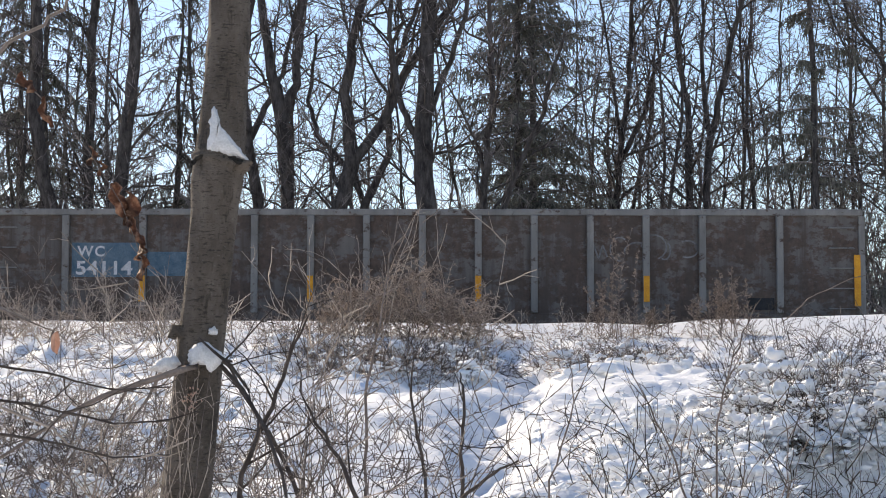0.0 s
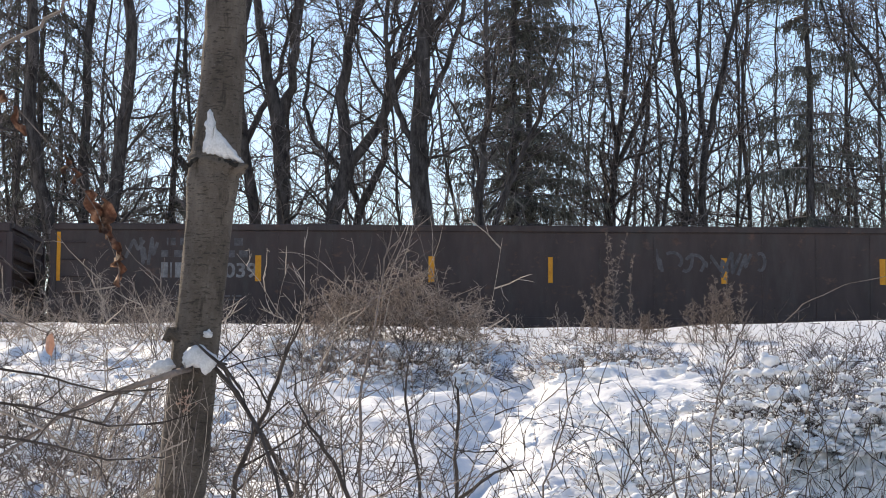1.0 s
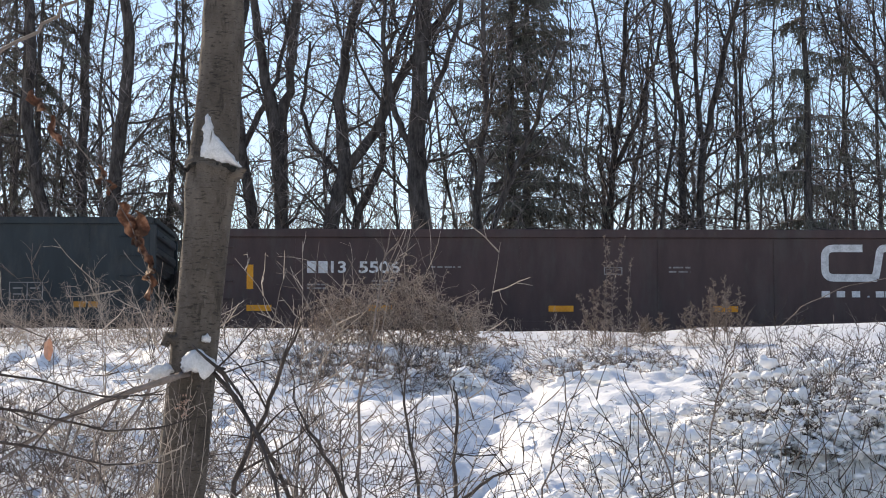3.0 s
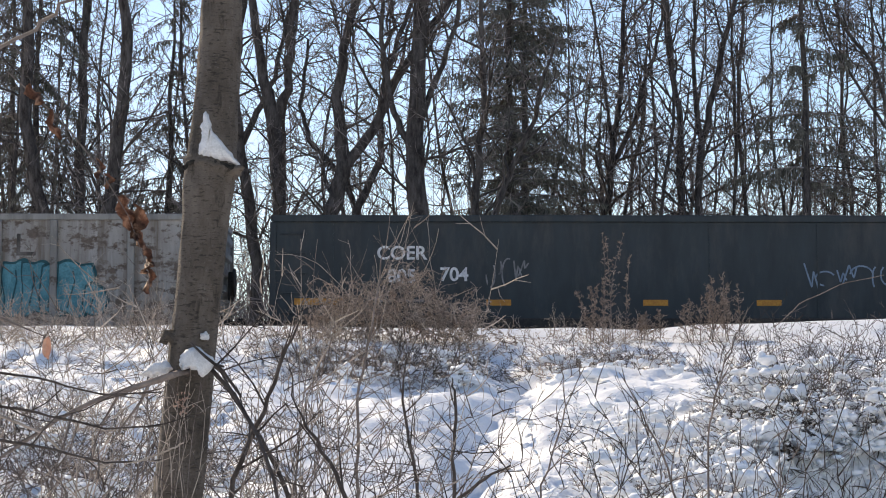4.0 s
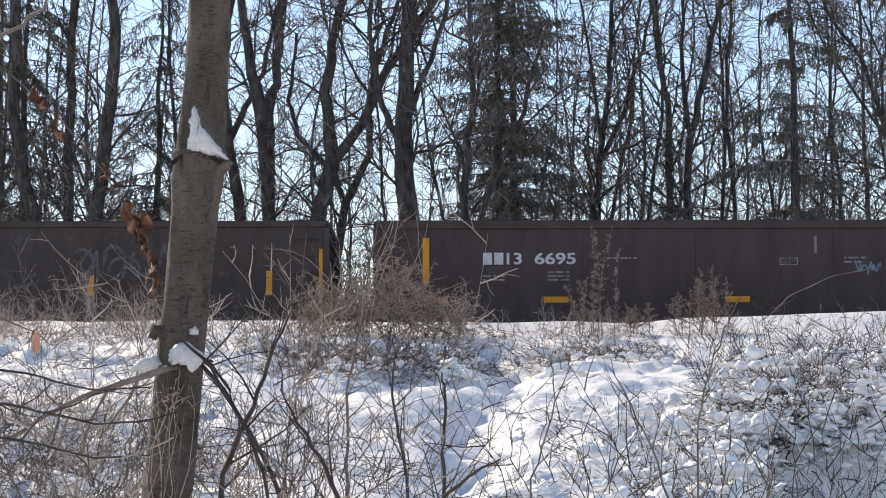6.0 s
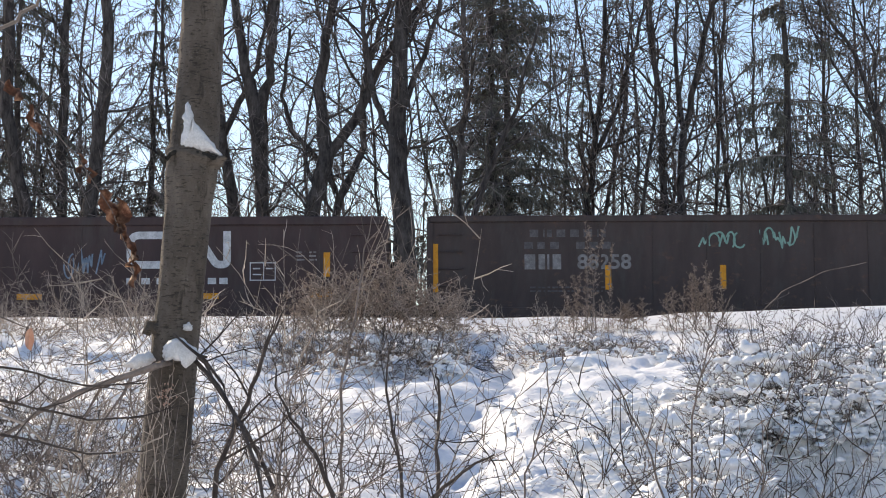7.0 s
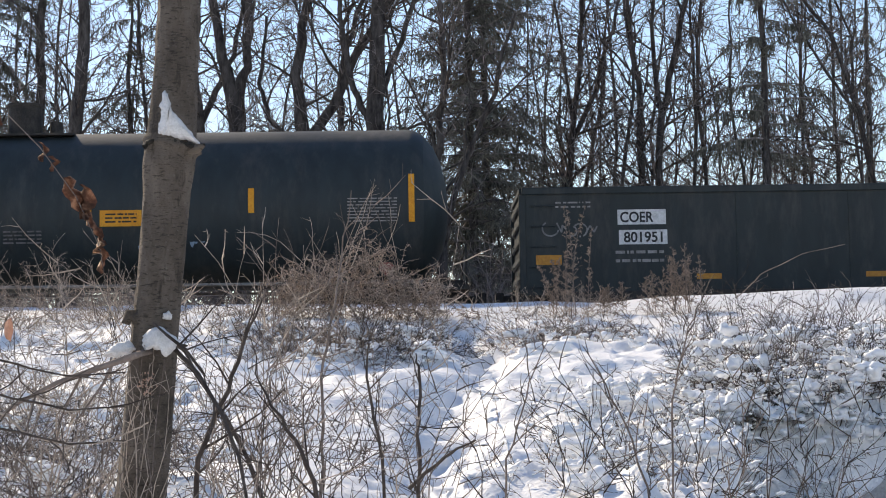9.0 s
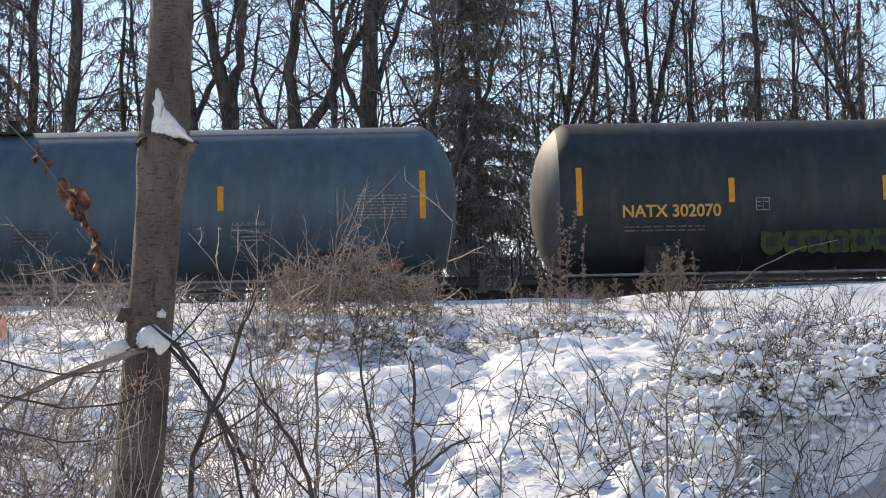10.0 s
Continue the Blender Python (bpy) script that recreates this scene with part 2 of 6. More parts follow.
def raw_mesh(name, verts, quads, shade=True):
    """A mesh from arrays: verts (n,3), faces (m,k) with k corners each."""
    verts, quads = np.asarray(verts, np.float32), np.asarray(quads, np.int32)
    me = bpy.data.meshes.new(name)
    k = quads.shape[1]
    me.vertices.add(len(verts))
    me.vertices.foreach_set("co", verts.ravel())
    me.loops.add(quads.size)
    me.loops.foreach_set("vertex_index", quads.ravel())
    me.polygons.add(len(quads))
    me.polygons.foreach_set("loop_start", np.arange(0, quads.size, k, dtype=np.int32))
    me.polygons.foreach_set("use_smooth", np.full(len(quads), shade))
    me.update(calc_edges=True)
    return me


def box(bm, x0, x1, y0, y1, z0, z1, bevel=0.0):
    r = bmesh.ops.create_cube(bm, size=1.0, matrix=Matrix.Translation(((x0 + x1) / 2, (y0 + y1) / 2, (z0 + z1) / 2))
                              @ Matrix.Diagonal((x1 - x0, y1 - y0, z1 - z0, 1)))
    if bevel:
        edges = {e for v in r["verts"] for e in v.link_edges}
        bmesh.ops.bevel(bm, geom=list(edges), offset=bevel, segments=1, affect="EDGES")
    return bm


def boxes(*lots, bevel=0.0):
    bm = bmesh.new()
    for b in lots:
        box(bm, *b, bevel=bevel)
    return bm


def drum(bm, center, axis, radius, length, sides=20, radius2=None, caps=True):
    q = Vector((0, 0, 1)).rotation_difference(Vector(axis)).to_matrix().to_4x4()
    bmesh.ops.create_cone(bm, cap_ends=caps, segments=sides, radius1=radius, radius2=radius if radius2 is None else radius2,
                          depth=length, matrix=Matrix.Translation(center) @ q)
    return bm


class Sticks:
    """Collects tapered round sticks and makes one mesh of them."""

    def __init__(self):
        self.rows = []

    def chain(self, pts, radii):
        pts = [Vector(p) for p in pts]
        n = len(pts)
        tang = [(pts[min(i + 1, n - 1)] - pts[max(i - 1, 0)]).normalized() for i in range(n)]
        for i in range(n - 1):
            self.rows.append((*pts[i], *pts[i + 1], *tang[i], *tang[i + 1], radii[i], radii[i + 1]))

    def mesh(self, name, sides=4, lo=0.0, hi=9.0):
        a = np.array([r for r in self.rows if lo <= r[12] < hi], np.float64)
        if not len(a):
            a = np.array(self.rows[:1], np.float64)
        ref = np.array([0.31, 0.9, 0.3])

        def ring(p, t, r):
            u = np.cross(t, ref)
            u /= np.linalg.norm(u, axis=1, keepdims=True) + 1e-9
            v = np.cross(t, u)
            ang = np.arange(sides) * 2 * np.pi / sides
            return p[:, None] + r[:, None, None] * (np.cos(ang)[None, :, None] * u[:, None] + np.sin(ang)[None, :, None] * v[:, None])

        # consecutive sticks of one line share a ring
        on = np.zeros(len(a), bool)
        on[1:] = np.all(np.abs(a[1:, 0:3] - a[:-1, 3:6]) < 1e-9, axis=1) & (np.abs(a[1:, 12] - a[:-1, 13]) < 1e-9)
        fresh = np.flatnonzero(~on)
        verts = np.concatenate([ring(a[:, 3:6], a[:, 9:12], a[:, 13]), ring(a[fresh, 0:3], a[fresh, 6:9], a[fresh, 12])]).reshape(-1, 3)
        low = np.arange(len(a)) - 1
        low[fresh] = len(a) + np.arange(len(fresh))
        i = np.arange(sides)
        j = (i + 1) % sides
        lo0, hi0 = low[:, None] * sides, np.arange(len(a))[:, None] * sides
        faces = np.stack([lo0 + i, lo0 + j, hi0 + j, hi0 + i], -1).reshape(-1, 4)
        return raw_mesh(name, verts, faces, sides > 3)


def bend(p, d, length, steps, r0, r1, rng, wander=0.15, rise=0.0):
    """A wandering line from p along d: points and radii."""
    pts, radii = [Vector(p)], [r0]
    d = Vector(d).normalized()
    for i in range(steps):
        d = (d + Vector((rng.gauss(0, wander), rng.gauss(0, wander), rng.gauss(0, wander) + rise))).normalized()
        pts.append(pts[-1] + d * (length / steps))
        radii.append(r0 + (r1 - r0) * (i + 1) / steps)
    return pts, radii


def sprout(st, pts, radii, rng, level, spacing, length, angle, rise, start=0.25, shrink=0.5, deepest=2, wander=0.14, ratio=0.55, thin=0.0024):
    """Side branches along a line, and theirs in turn."""
    total = sum((pts[i + 1] - pts[i]).length for i in range(len(pts) - 1))
    pos = total * start + rng.random() * spacing
    while pos < total:
        acc = 0.0
        for i in range(len(pts) - 1):
            seg = (pts[i + 1] - pts[i]).length
            if acc + seg >= pos:
                break
            acc += seg
        f = (pos - acc) / max(seg, 1e-6)
        p = pts[i].lerp(pts[i + 1], f)
        r = radii[i] + (radii[i + 1] - radii[i]) * f
        d = (pts[i + 1] - pts[i]).normalized()
        side = d.orthogonal().normalized()
        side.rotate(Matrix.Rotation(rng.random() * 6.283, 3, d))
        a = radians(angle) * rng.uniform(0.6, 1.3)
        nd = d * math.cos(a) + side * math.sin(a)
        ln = length * rng.uniform(0.5, 1.25) * (1.0 - 0.45 * pos / total)
        br = max(thin if level > 1 else thin * 1.7, min(r * ratio, 0.016 * ln + 0.003))
        q, qr = bend(p, nd, ln, 4 if level < 1 else 3 if level < 2 else 2, br, br * 0.35, rng, wander, rise)
        st.chain(q, qr)
        if level < deepest:
            sprout(st, q, qr, rng, level + 1, spacing * 0.62, ln * shrink, angle, rise, 0.15, shrink, deepest, wander, 0.65, thin)
        pos += spacing * rng.uniform(0.6, 1.4)


def value_noise(x, y, seed=0):
    """Smooth noise in -1..1 on numpy arrays, one lattice cell per unit."""
    xi, yi = np.floor(x).astype(np.int64), np.floor(y).astype(np.int64)
    fx, fy = x - xi, y - yi
    fx, fy = fx * fx * (3 - 2 * fx), fy * fy * (3 - 2 * fy)

    def h(a, b):
        s = np.sin(a * 127.1 + b * 311.7 + seed * 74.7) * 43758.5453
        return (s - np.floor(s)) * 2 - 1

    return (h(xi, yi) * (1 - fx) + h(xi + 1, yi) * fx) * (1 - fy) + (h(xi, yi + 1) * (1 - fx) + h(xi + 1, yi + 1) * fx) * fy


# ---- ground ----
PROFILE_Y = [-300, 0, 8, 15, 20, 25, 28, 31, 33.6, 34.6, 36.0, 41, 44, 60, 900]
PROFILE_Z = [-3.4, -3.1, -2.6, -1.92, -1.42, -0.85, -0.5, 0.02, 0.5, 0.56, -0.4, -0.4, 0.25, 0.6, 1.5]
TRAIL_Y = [8, 14, 17, 20, 22.6, 25, 27.5, 30, 33]
TRAIL_X = [0.2, 0.05, 0.25, 0.35, 0.55, 0.85, 1.25, 0.8, 0.9]


def height(x, y):
    x, y = np.asarray(x, float), np.asarray(y, float)
    z = np.interp(y, PROFILE_Y, PROFILE_Z)
    bank = np.clip((y - 4) / 6, 0, 1) * np.clip((36.2 - y) / 2.0, 0, 1)
    z = z + bank * (0.16 * value_noise(x * 0.35, y * 0.35, 1) + 0.09 * value_noise(x * 0.9, y * 0.9, 2)
                    + 0.05 * value_noise(x * 2.1, y * 2.1, 3) + 0.034 * value_noise(x * 4.6, y * 3.8, 4) + 0.014 * value_noise(x * 9.5, y * 8, 5))
    crest = np.exp(-((y - 34) / 1.3) ** 2)
    z = z * (1 - crest) + np.interp(y, PROFILE_Y, PROFILE_Z) * crest
    z = z + crest * (0.06 * value_noise(x * 0.3, y * 0.3, 31) + 0.03 * value_noise(x * 0.9, y * 0.9, 32))
    z = z + crest * np.interp(x, [-10.0, 0.0, 8.0, 15.0], [0.075, 0.025, 0.16, 0.27])
    # trodden trail up the bank, with single steps
    tx = np.interp(y, TRAIL_Y, TRAIL_X)
    trench = np.exp(-((x - tx) / 0.36) ** 2) * np.clip((y - 8) / 3, 0, 1) * np.clip((33 - y) / 2, 0, 1)
    steps = 0.5 + 0.5 * np.sin(y * 7.5 + 1.3 * np.sin(x * 9))
    z = z - trench * (0.2 + 0.13 * steps + 0.05 * value_noise(x * 7, y * 7, 9))
    lip = np.exp(-((x - tx - 0.55) / 0.3) ** 2) * np.clip((y - 8) / 3, 0, 1) * np.clip((26 - y) / 2, 0, 1)
    z = z + lip * (0.0 + 0.09 * value_noise(x * 4, y * 4, 11))
    # snow draped over the low thicket: a rough mound on the lower right slope
    side = x / np.maximum(y, 1.0)
    rough = np.clip((side - 0.045) / 0.11, 0, 1) * np.clip((y - 11) / 2, 0, 1) * np.clip((22.0 - y) / 3, 0, 1)
    ridged = 1 - np.abs(value_noise(x * 1.7 + 0.4 * value_noise(x * 2, y * 2, 51), y * 1.5, 52))
    z = z + rough * (0.34 * ridged * ridged + 0.16 * (1 - np.abs(value_noise(x * 4.2, y * 3.4, 53))) - 0.22)
    z = z + rough * (0.02 + 0.09 * value_noise(x * 2.6, y * 2.2, 21) + 0.07 * value_noise(x * 6.5, y * 5, 22) + 0.045 * np.abs(value_noise(x * 13, y * 9, 23)))
    left = np.clip((-side - 0.08) / 0.05, 0, 1) * np.clip((y - 10) / 2, 0, 1) * np.clip((24 - y) / 3, 0, 1)
    z = z + left * (0.07 * value_noise(x * 3, y * 2.5, 24) + 0.05 * value_noise(x * 7, y * 5, 25))
    z = z - np.exp(-((y - 32.2) / 1.0) ** 2) * 0.6 * (z - np.interp(y, PROFILE_Y, PROFILE_Z))
    band = np.exp(-((y - 28.6) / 1.5) ** 2) * np.clip((np.abs(x - 1.0) - 0.3) / 0.5, 0, 1)
    z = z + band * (0.1 + 0.12 * value_noise(x * 1.6, y * 1.6, 26) + 0.08 * value_noise(x * 4, y * 3.5, 27))
    # wind-packed ripples and small hollows on the open slope
    open_snow = np.clip((y - 9) / 3, 0, 1) * np.clip((32 - y) / 3, 0, 1)
    z = z + open_snow * (0.05 * value_noise(x * 1.6 + 0.5, y * 3.2, 54) + 0.03 * (1 - np.abs(value_noise(x * 3.2, y * 5.5, 55))) + 0.018 * value_noise(x * 7.5, y * 9, 56))
    # undercut bank of a washed-out hollow, in the shade
    edge = 17.3 + 0.35 * value_noise(x * 1.3, x * 0 + 3.0, 28)
    cut = 1 / (1 + np.exp(np.clip((y - edge) / 0.07, -60, 60))) / (1 + np.exp(np.clip(-(side - 0.163 + 0.012 * value_noise(y * 1.5, y * 0 + 1.0, 29)) / 0.004, -60, 60)))
    near_fade = np.clip((y - 10.5) / 4.0, 0, 1)
    z = z - cut * 1.1 * near_fade * near_fade + 0.22 * np.exp(-((y - edge - 0.5) / 0.6) ** 2) * np.clip((side - 0.13) / 0.04, 0, 1)
    return z


def axis_points(fine0, fine1, step, far):
    inner = np.arange(fine0, fine1 + 1e-6, step)
    out = step * 1.35 ** np.arange(1, 60)
    reach = np.cumsum(out)
    reach = np.append(reach[reach < far], far)
    return np.concatenate([(fine0 - reach)[::-1], inner, fine1 + reach])


def make_ground():
    xs, ys = axis_points(-8.5, 8.5, 0.078, 900), axis_points(10.0, 36.4, 0.078, 900)
    X, Y = np.meshgrid(xs, ys)
    Z = height(X, Y)
    verts = np.stack([X, Y, Z], -1).reshape(-1, 3)
    n, m = len(ys), len(xs)
    i = (np.arange(n - 1)[:, None] * m + np.arange(m - 1)[None]).reshape(-1)
    me = raw_mesh("ground", verts, np.stack([i, i + 1, i + m + 1, i + m], 1))
    tagged(mesh_ob("ground", me, SNOW), "snow-covered railway embankment with a trodden trail", "ground", kind="structure")


make_ground()


def hollow_shade_sheet():
    """A thin grey sheet over the hollow's washed-out face; its colour stands in for shade."""
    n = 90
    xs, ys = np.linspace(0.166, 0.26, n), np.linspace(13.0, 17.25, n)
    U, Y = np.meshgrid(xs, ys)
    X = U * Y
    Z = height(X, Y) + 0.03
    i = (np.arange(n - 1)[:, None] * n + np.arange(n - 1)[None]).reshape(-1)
    me = raw_mesh("hollow_shade_sheet", np.stack([X, Y, Z], -1).reshape(-1, 3), np.stack([i, i + 1, i + n + 1, i + n], 1))
    tagged(mesh_ob("hollow_shade_sheet", me, SNOW_HOLLOW_SHADE), "thin grey sheet painting shade on a washed-out hollow", "snow", kind="structure")


hollow_shade_sheet()


def ground_z(x, y):
    return float(height(x, y))


# ---- track ----
TRACK_Y = 38.35


def make_track():
    bm = bmesh.new()
    v = [bm.verts.new((x, TRACK_Y + y, z)) for x in (-400, 400) for y, z in ((-2.6, -0.35), (-1.6, -0.2), (1.6, -0.2), (2.6, -0.35))]
    for k in range(3):
        bm.faces.new((v[k], v[k + 1], v[k + 5], v[k + 4]))
    bed = part("ballast_bed", bm, BALLAST)
    tagged(bed, "grey crushed-stone ballast bed under the track", "ballast", kind="structure")
    track = tagged(new("railway_track"), "steel rails on dark wooden ties", "railway track", kind="structure")
    for s in (-1, 1):
        y = TRACK_Y + s * 0.7525
        part("rail", boxes((-300, 300, y - 0.036, y + 0.036, -0.045, 0.0), (-300, 300, y - 0.009, y + 0.009, -0.14, -0.045),
                           (-300, 300, y - 0.07, y + 0.07, -0.17, -0.14)), RAIL, track)
    tie = boxes((-0.11, 0.11, TRACK_Y - 1.3, TRACK_Y + 1.3, -0.33, -0.172), bevel=0.01)
    first = part("tie", tie, TIE, track)
    first.location.x = -26
    for k in range(1, 96):
        o = first.copy()
        o.location.x = -26 + k * 0.55
        scene.collection.objects.link(o)


make_track()


# ---- train ----
def letters(text, size, x, z, mat, parent, y, width=None, label=""):
    """Flat lettering on a car side that faces the camera; x, z: lower left corner; size: letter height; width: total width."""
    cu = bpy.data.curves.new("text", "FONT")
    cu.body, cu.extrude, cu.offset = text, 0.0, 0.022
    tmp = new("text_source", cu)
    bpy.context.view_layer.update()
    me = bpy.data.meshes.new_from_object(tmp.evaluated_get(bpy.context.evaluated_depsgraph_get()))
    bpy.data.objects.remove(tmp)
    bpy.data.curves.remove(cu)
    co = np.zeros(len(me.vertices) * 3)
    me.vertices.foreach_get("co", co)
    co = co.reshape(-1, 3)
    lo, hi = co.min(0), co.max(0)
    k = size / (hi[1] - lo[1])
    kx = (width / (hi[0] - lo[0])) if width else k
    out = np.stack([x + (co[:, 0] - lo[0]) * kx, np.full(len(co), y), z + (co[:, 1] - lo[1]) * k], 1)
    bm = bmesh.new()
    bm.from_mesh(me)
    bm.verts.ensure_lookup_table()
    bpy.data.meshes.remove(me)
    seen = set()
    for v0 in bm.verts:
        if v0.index in seen:
            continue
        todo, glyph = [v0], []
        seen.add(v0.index)
        while todo:
            v = todo.pop()
            glyph.append(v)
            for e in v.link_edges:
                w = e.other_vert(v)
                if w.index not in seen:
                    seen.add(w.index)
                    todo.append(w)
        index = {v.index: k for k, v in enumerate(glyph)}
        faces = {f for v in glyph for f in v.link_faces}
        one = bpy.data.meshes.new("letter")
        one.from_pydata([tuple(out[v.index]) for v in glyph], [], sorted([[index[v.index] for v in f.verts] for f in faces]))
        mesh_ob("letter", one, mat, parent, label)
    bm.free()


def plates(name, lots, mat, parent, y, thick=0.004, label=""):
    """Thin raised plates or paint bars on a side: rows of x0, x1, z0, z1."""
    if name.startswith("data"):
        return tagged(part(name, boxes(*[(a, b, y - thick, y, c, d) for a, b, c, d in lots]), mat, parent, label), kind="stuff")
    for a, b, c, d in lots:
        part(name, boxes((a, b, y - thick, y, c, d)), mat, parent, label)


def ribbon(name, lines, width, mat, parent, y, label="", closed=False):
    """Painted strokes of one width along lines of x, z points."""
    bm = bmesh.new()
    for k, pts in enumerate(lines):
        p = [Vector((a, 0, b)) for a, b in pts]
        prev = None
        for i in range(len(p)):
            d = (p[min(i + 1, len(p) - 1)] - p[max(i - 1, 0)]).normalized()
            nrm = Vector((-d.z, 0, d.x)) * width / 2
            a, b = p[i] + nrm, p[i] - nrm
            yy = y - 0.0012 * k - 0.00025 * i
            cur = (bm.verts.new((a.x, yy, a.z)), bm.verts.new((b.x, yy, b.z)))
            if prev:
                bm.faces.new((prev[0], prev[1], cur[1], cur[0]))
            prev = cur
    return part(name, bm, mat, parent, label)


def scrawl(parent, x, z, w, h, mat, y, seed, width=0.025, strokes=7, label=""):
    """A hand-sprayed tag: loops and strokes without words."""
    rng = random.Random(seed)
    lines = []
    for k in range(strokes):
        cx, cz = x + w * (k + rng.uniform(0.2, 0.8)) / strokes, z + h * rng.uniform(0.35, 0.65)
        rw, rh = w / strokes * rng.uniform(0.35, 0.95), h * rng.uniform(0.25, 0.6)
        if rng.random() < 0.45:
            a0, turn = rng.uniform(0, 6.28), rng.choice((-1, 1)) * rng.uniform(2.0, 4.5)
            lines.append([(cx + rw * math.cos(a0 + turn * i / 10), cz + rh * math.sin(a0 + turn * i / 10)) for i in range(11)])
        else:
            up = rng.choice((-1, 1))
            lines.append(rounded([(cx - rw, cz - up * rh), (cx - rw * rng.uniform(-0.2, 0.5), cz + up * rh * rng.uniform(0.5, 1)), (cx + rw * rng.uniform(0, 0.5), cz - up * rh * rng.uniform(0.1, 0.7)),
                                  (cx + rw * rng.uniform(0.6, 1.2), cz + up * rh * rng.uniform(0.3, 1))], 0.02, 2))
    for k, line in enumerate(lines):
        ribbon("spray_stroke", [line], width, mat, parent, y - 0.0012 * k, label)


def rounded(points, radius=0.12, n=5):
    """A line of points with its corners rounded."""
    out = [points[0]]
    for a, b, c in zip(points, points[1:], points[2:]):
        A, B, C = Vector(a), Vector(b), Vector(c)
        p, q = B + (A - B).normalized() * radius, B + (C - B).normalized() * radius
        out += [tuple(p.lerp(B, i / n).lerp(B.lerp(q, i / n), i / n)) for i in range(n + 1)]
    return out + [points[-1]]


def emblem(parent, x, z, w, h, mat, y):
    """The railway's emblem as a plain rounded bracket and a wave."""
    s = 0.14
    c = rounded([(x + w * 0.40, z + h - s / 2), (x + s / 2, z + h - s / 2), (x + s / 2, z + s / 2), (x + w * 0.53, z + s / 2)], 0.17)
    n = rounded([(x + w * 0.53 - 0.03, z + s / 2), (x + w * 0.53, z + s / 2 + 0.1), (x + w * 0.57, z + h - s / 2), (x + w * 0.68, z + h - s / 2),
                 (x + w * 0.86, z + s / 2), (x + w - s / 2, z + s / 2), (x + w - s / 2, z + h)], 0.085)
    ribbon("emblem_bracket", [c], s, mat, parent, y, "white painted rounded bracket")
    ribbon("emblem_wave", [n], s, mat, parent, y - 0.012, "white painted wave band")
    # line of writing under it, as plain bars
    k = z - 0.29
    dots = (0.44, 0.70)
    lots = [(x + w * c0, x + w * (c0 + 0.018), k, k + 0.03) for c0 in dots]
    for c0 in (0.0, 0.145, 0.29, 0.52, 0.61, 0.78, 0.89):
        lots.append((x + w * c0, x + w * (c0 + 0.08), k, k + 0.115))
    plates("writing_bar", lots, mat, parent, y, 0.003, "white row of small painted bars")


def panel_frame(parent, x, z, w, h, y, mat=None):
    """A small white-outlined data panel with a few lines in it."""
    t = 0.018
    m = mat or WHITE
    plates("data_panel", [(x, x + w, z, z + t), (x, x + w, z + h - t, z + h), (x, x + t, z + t, z + h - t), (x + w - t, x + w, z + t, z + h - t),
                          (x + w * 0.52, x + w * 0.55, z + t, z + h - t), (x + w * 0.12, x + w * 0.4, z + h * 0.62, z + h * 0.7),
                          (x + w * 0.62, x + w * 0.9, z + h * 0.62, z + h * 0.7), (x + w * 0.12, x + w * 0.45, z + h * 0.3, z + h * 0.37)], m, parent, y, 0.003)


def small_lines(parent, x, z, w, rows, y, mat=None, seed=0, gap=0.07, tall=0.03):
    rng = random.Random(seed)
    lots = []
    for r in range(rows):
        c = x
        while c < x + w:
            e = min(x + w, c + rng.uniform(0.04, 0.2))
            lots.append((c, e, z + r * gap, z + r * gap + tall))
            c = e + rng.uniform(0.015, 0.05)
    plates("data_lines", lots, mat or FADED, parent, y, 0.003)


def truck(parent, cx):
    """A two-axle bogie."""
    bm = bmesh.new()
    for s in (-1, 1):
        y = s * 1.0
        box(bm, cx - 1.2, cx + 1.2, y - 0.08, y + 0.08, 0.42, 0.62, 0.03)
        box(bm, cx - 0.45, cx + 0.45, y - 0.1, y + 0.1, 0.22, 0.44, 0.03)
        for k in (-1, 1):
            box(bm, cx + k * 0.89 - 0.14, cx + k * 0.89 + 0.14, y - 0.11, y + 0.11, 0.3, 0.6, 0.03)
    box(bm, cx - 0.22, cx + 0.22, -1.0, 1.0, 0.4, 0.72, 0.03)
    t = part("bogie", bm, STEEL, parent, "dark steel bogie side frames")
    for k in (-0.89, 0.89):
        for s in (-1, 1):
            w = bmesh.new()
            drum(w, (cx + k, s * 0.75, 0.42), (0, 1, 0), 0.42, 0.13, 28)
            drum(w, (cx + k, s * 0.69, 0.42), (0, 1, 0), 0.455, 0.03, 28)
            part("wheel", w, RAIL, t)
        a = bmesh.new()
        drum(a, (cx + k, 0, 0.42), (0, 1, 0), 0.08, 2.2, 12)
        part("axle", a, STEEL, t)


def coupler(parent, x, s):
    part("coupler", boxes((min(x, x + s * 0.42), max(x, x + s * 0.42), -0.1, 0.1, 0.72, 0.95),
                          (min(x + s * 0.3, x + s * 0.46), max(x + s * 0.3, x + s * 0.46), -0.17, 0.17, 0.66, 1.0), bevel=0.02), STEEL, parent)


def ladder(parent, x, y, z0, z1, mat, along="x", w=0.45, rungs=5):
    for k in range(rungs):
        bm = bmesh.new()
        z = z0 + (z1 - z0) * k / (rungs - 1)
        if along == "x":
            drum(bm, (x, y - 0.06, z), (1, 0, 0), 0.013, w, 8)
            for e in (-1, 1):
                drum(bm, (x + e * w / 2, y - 0.03, z), (0, 1, 0), 0.013, 0.06, 6)
        else:
            drum(bm, (x, y, z), (0, 1, 0), 0.013, w, 8)
        part("grab_iron", bm, mat, parent)


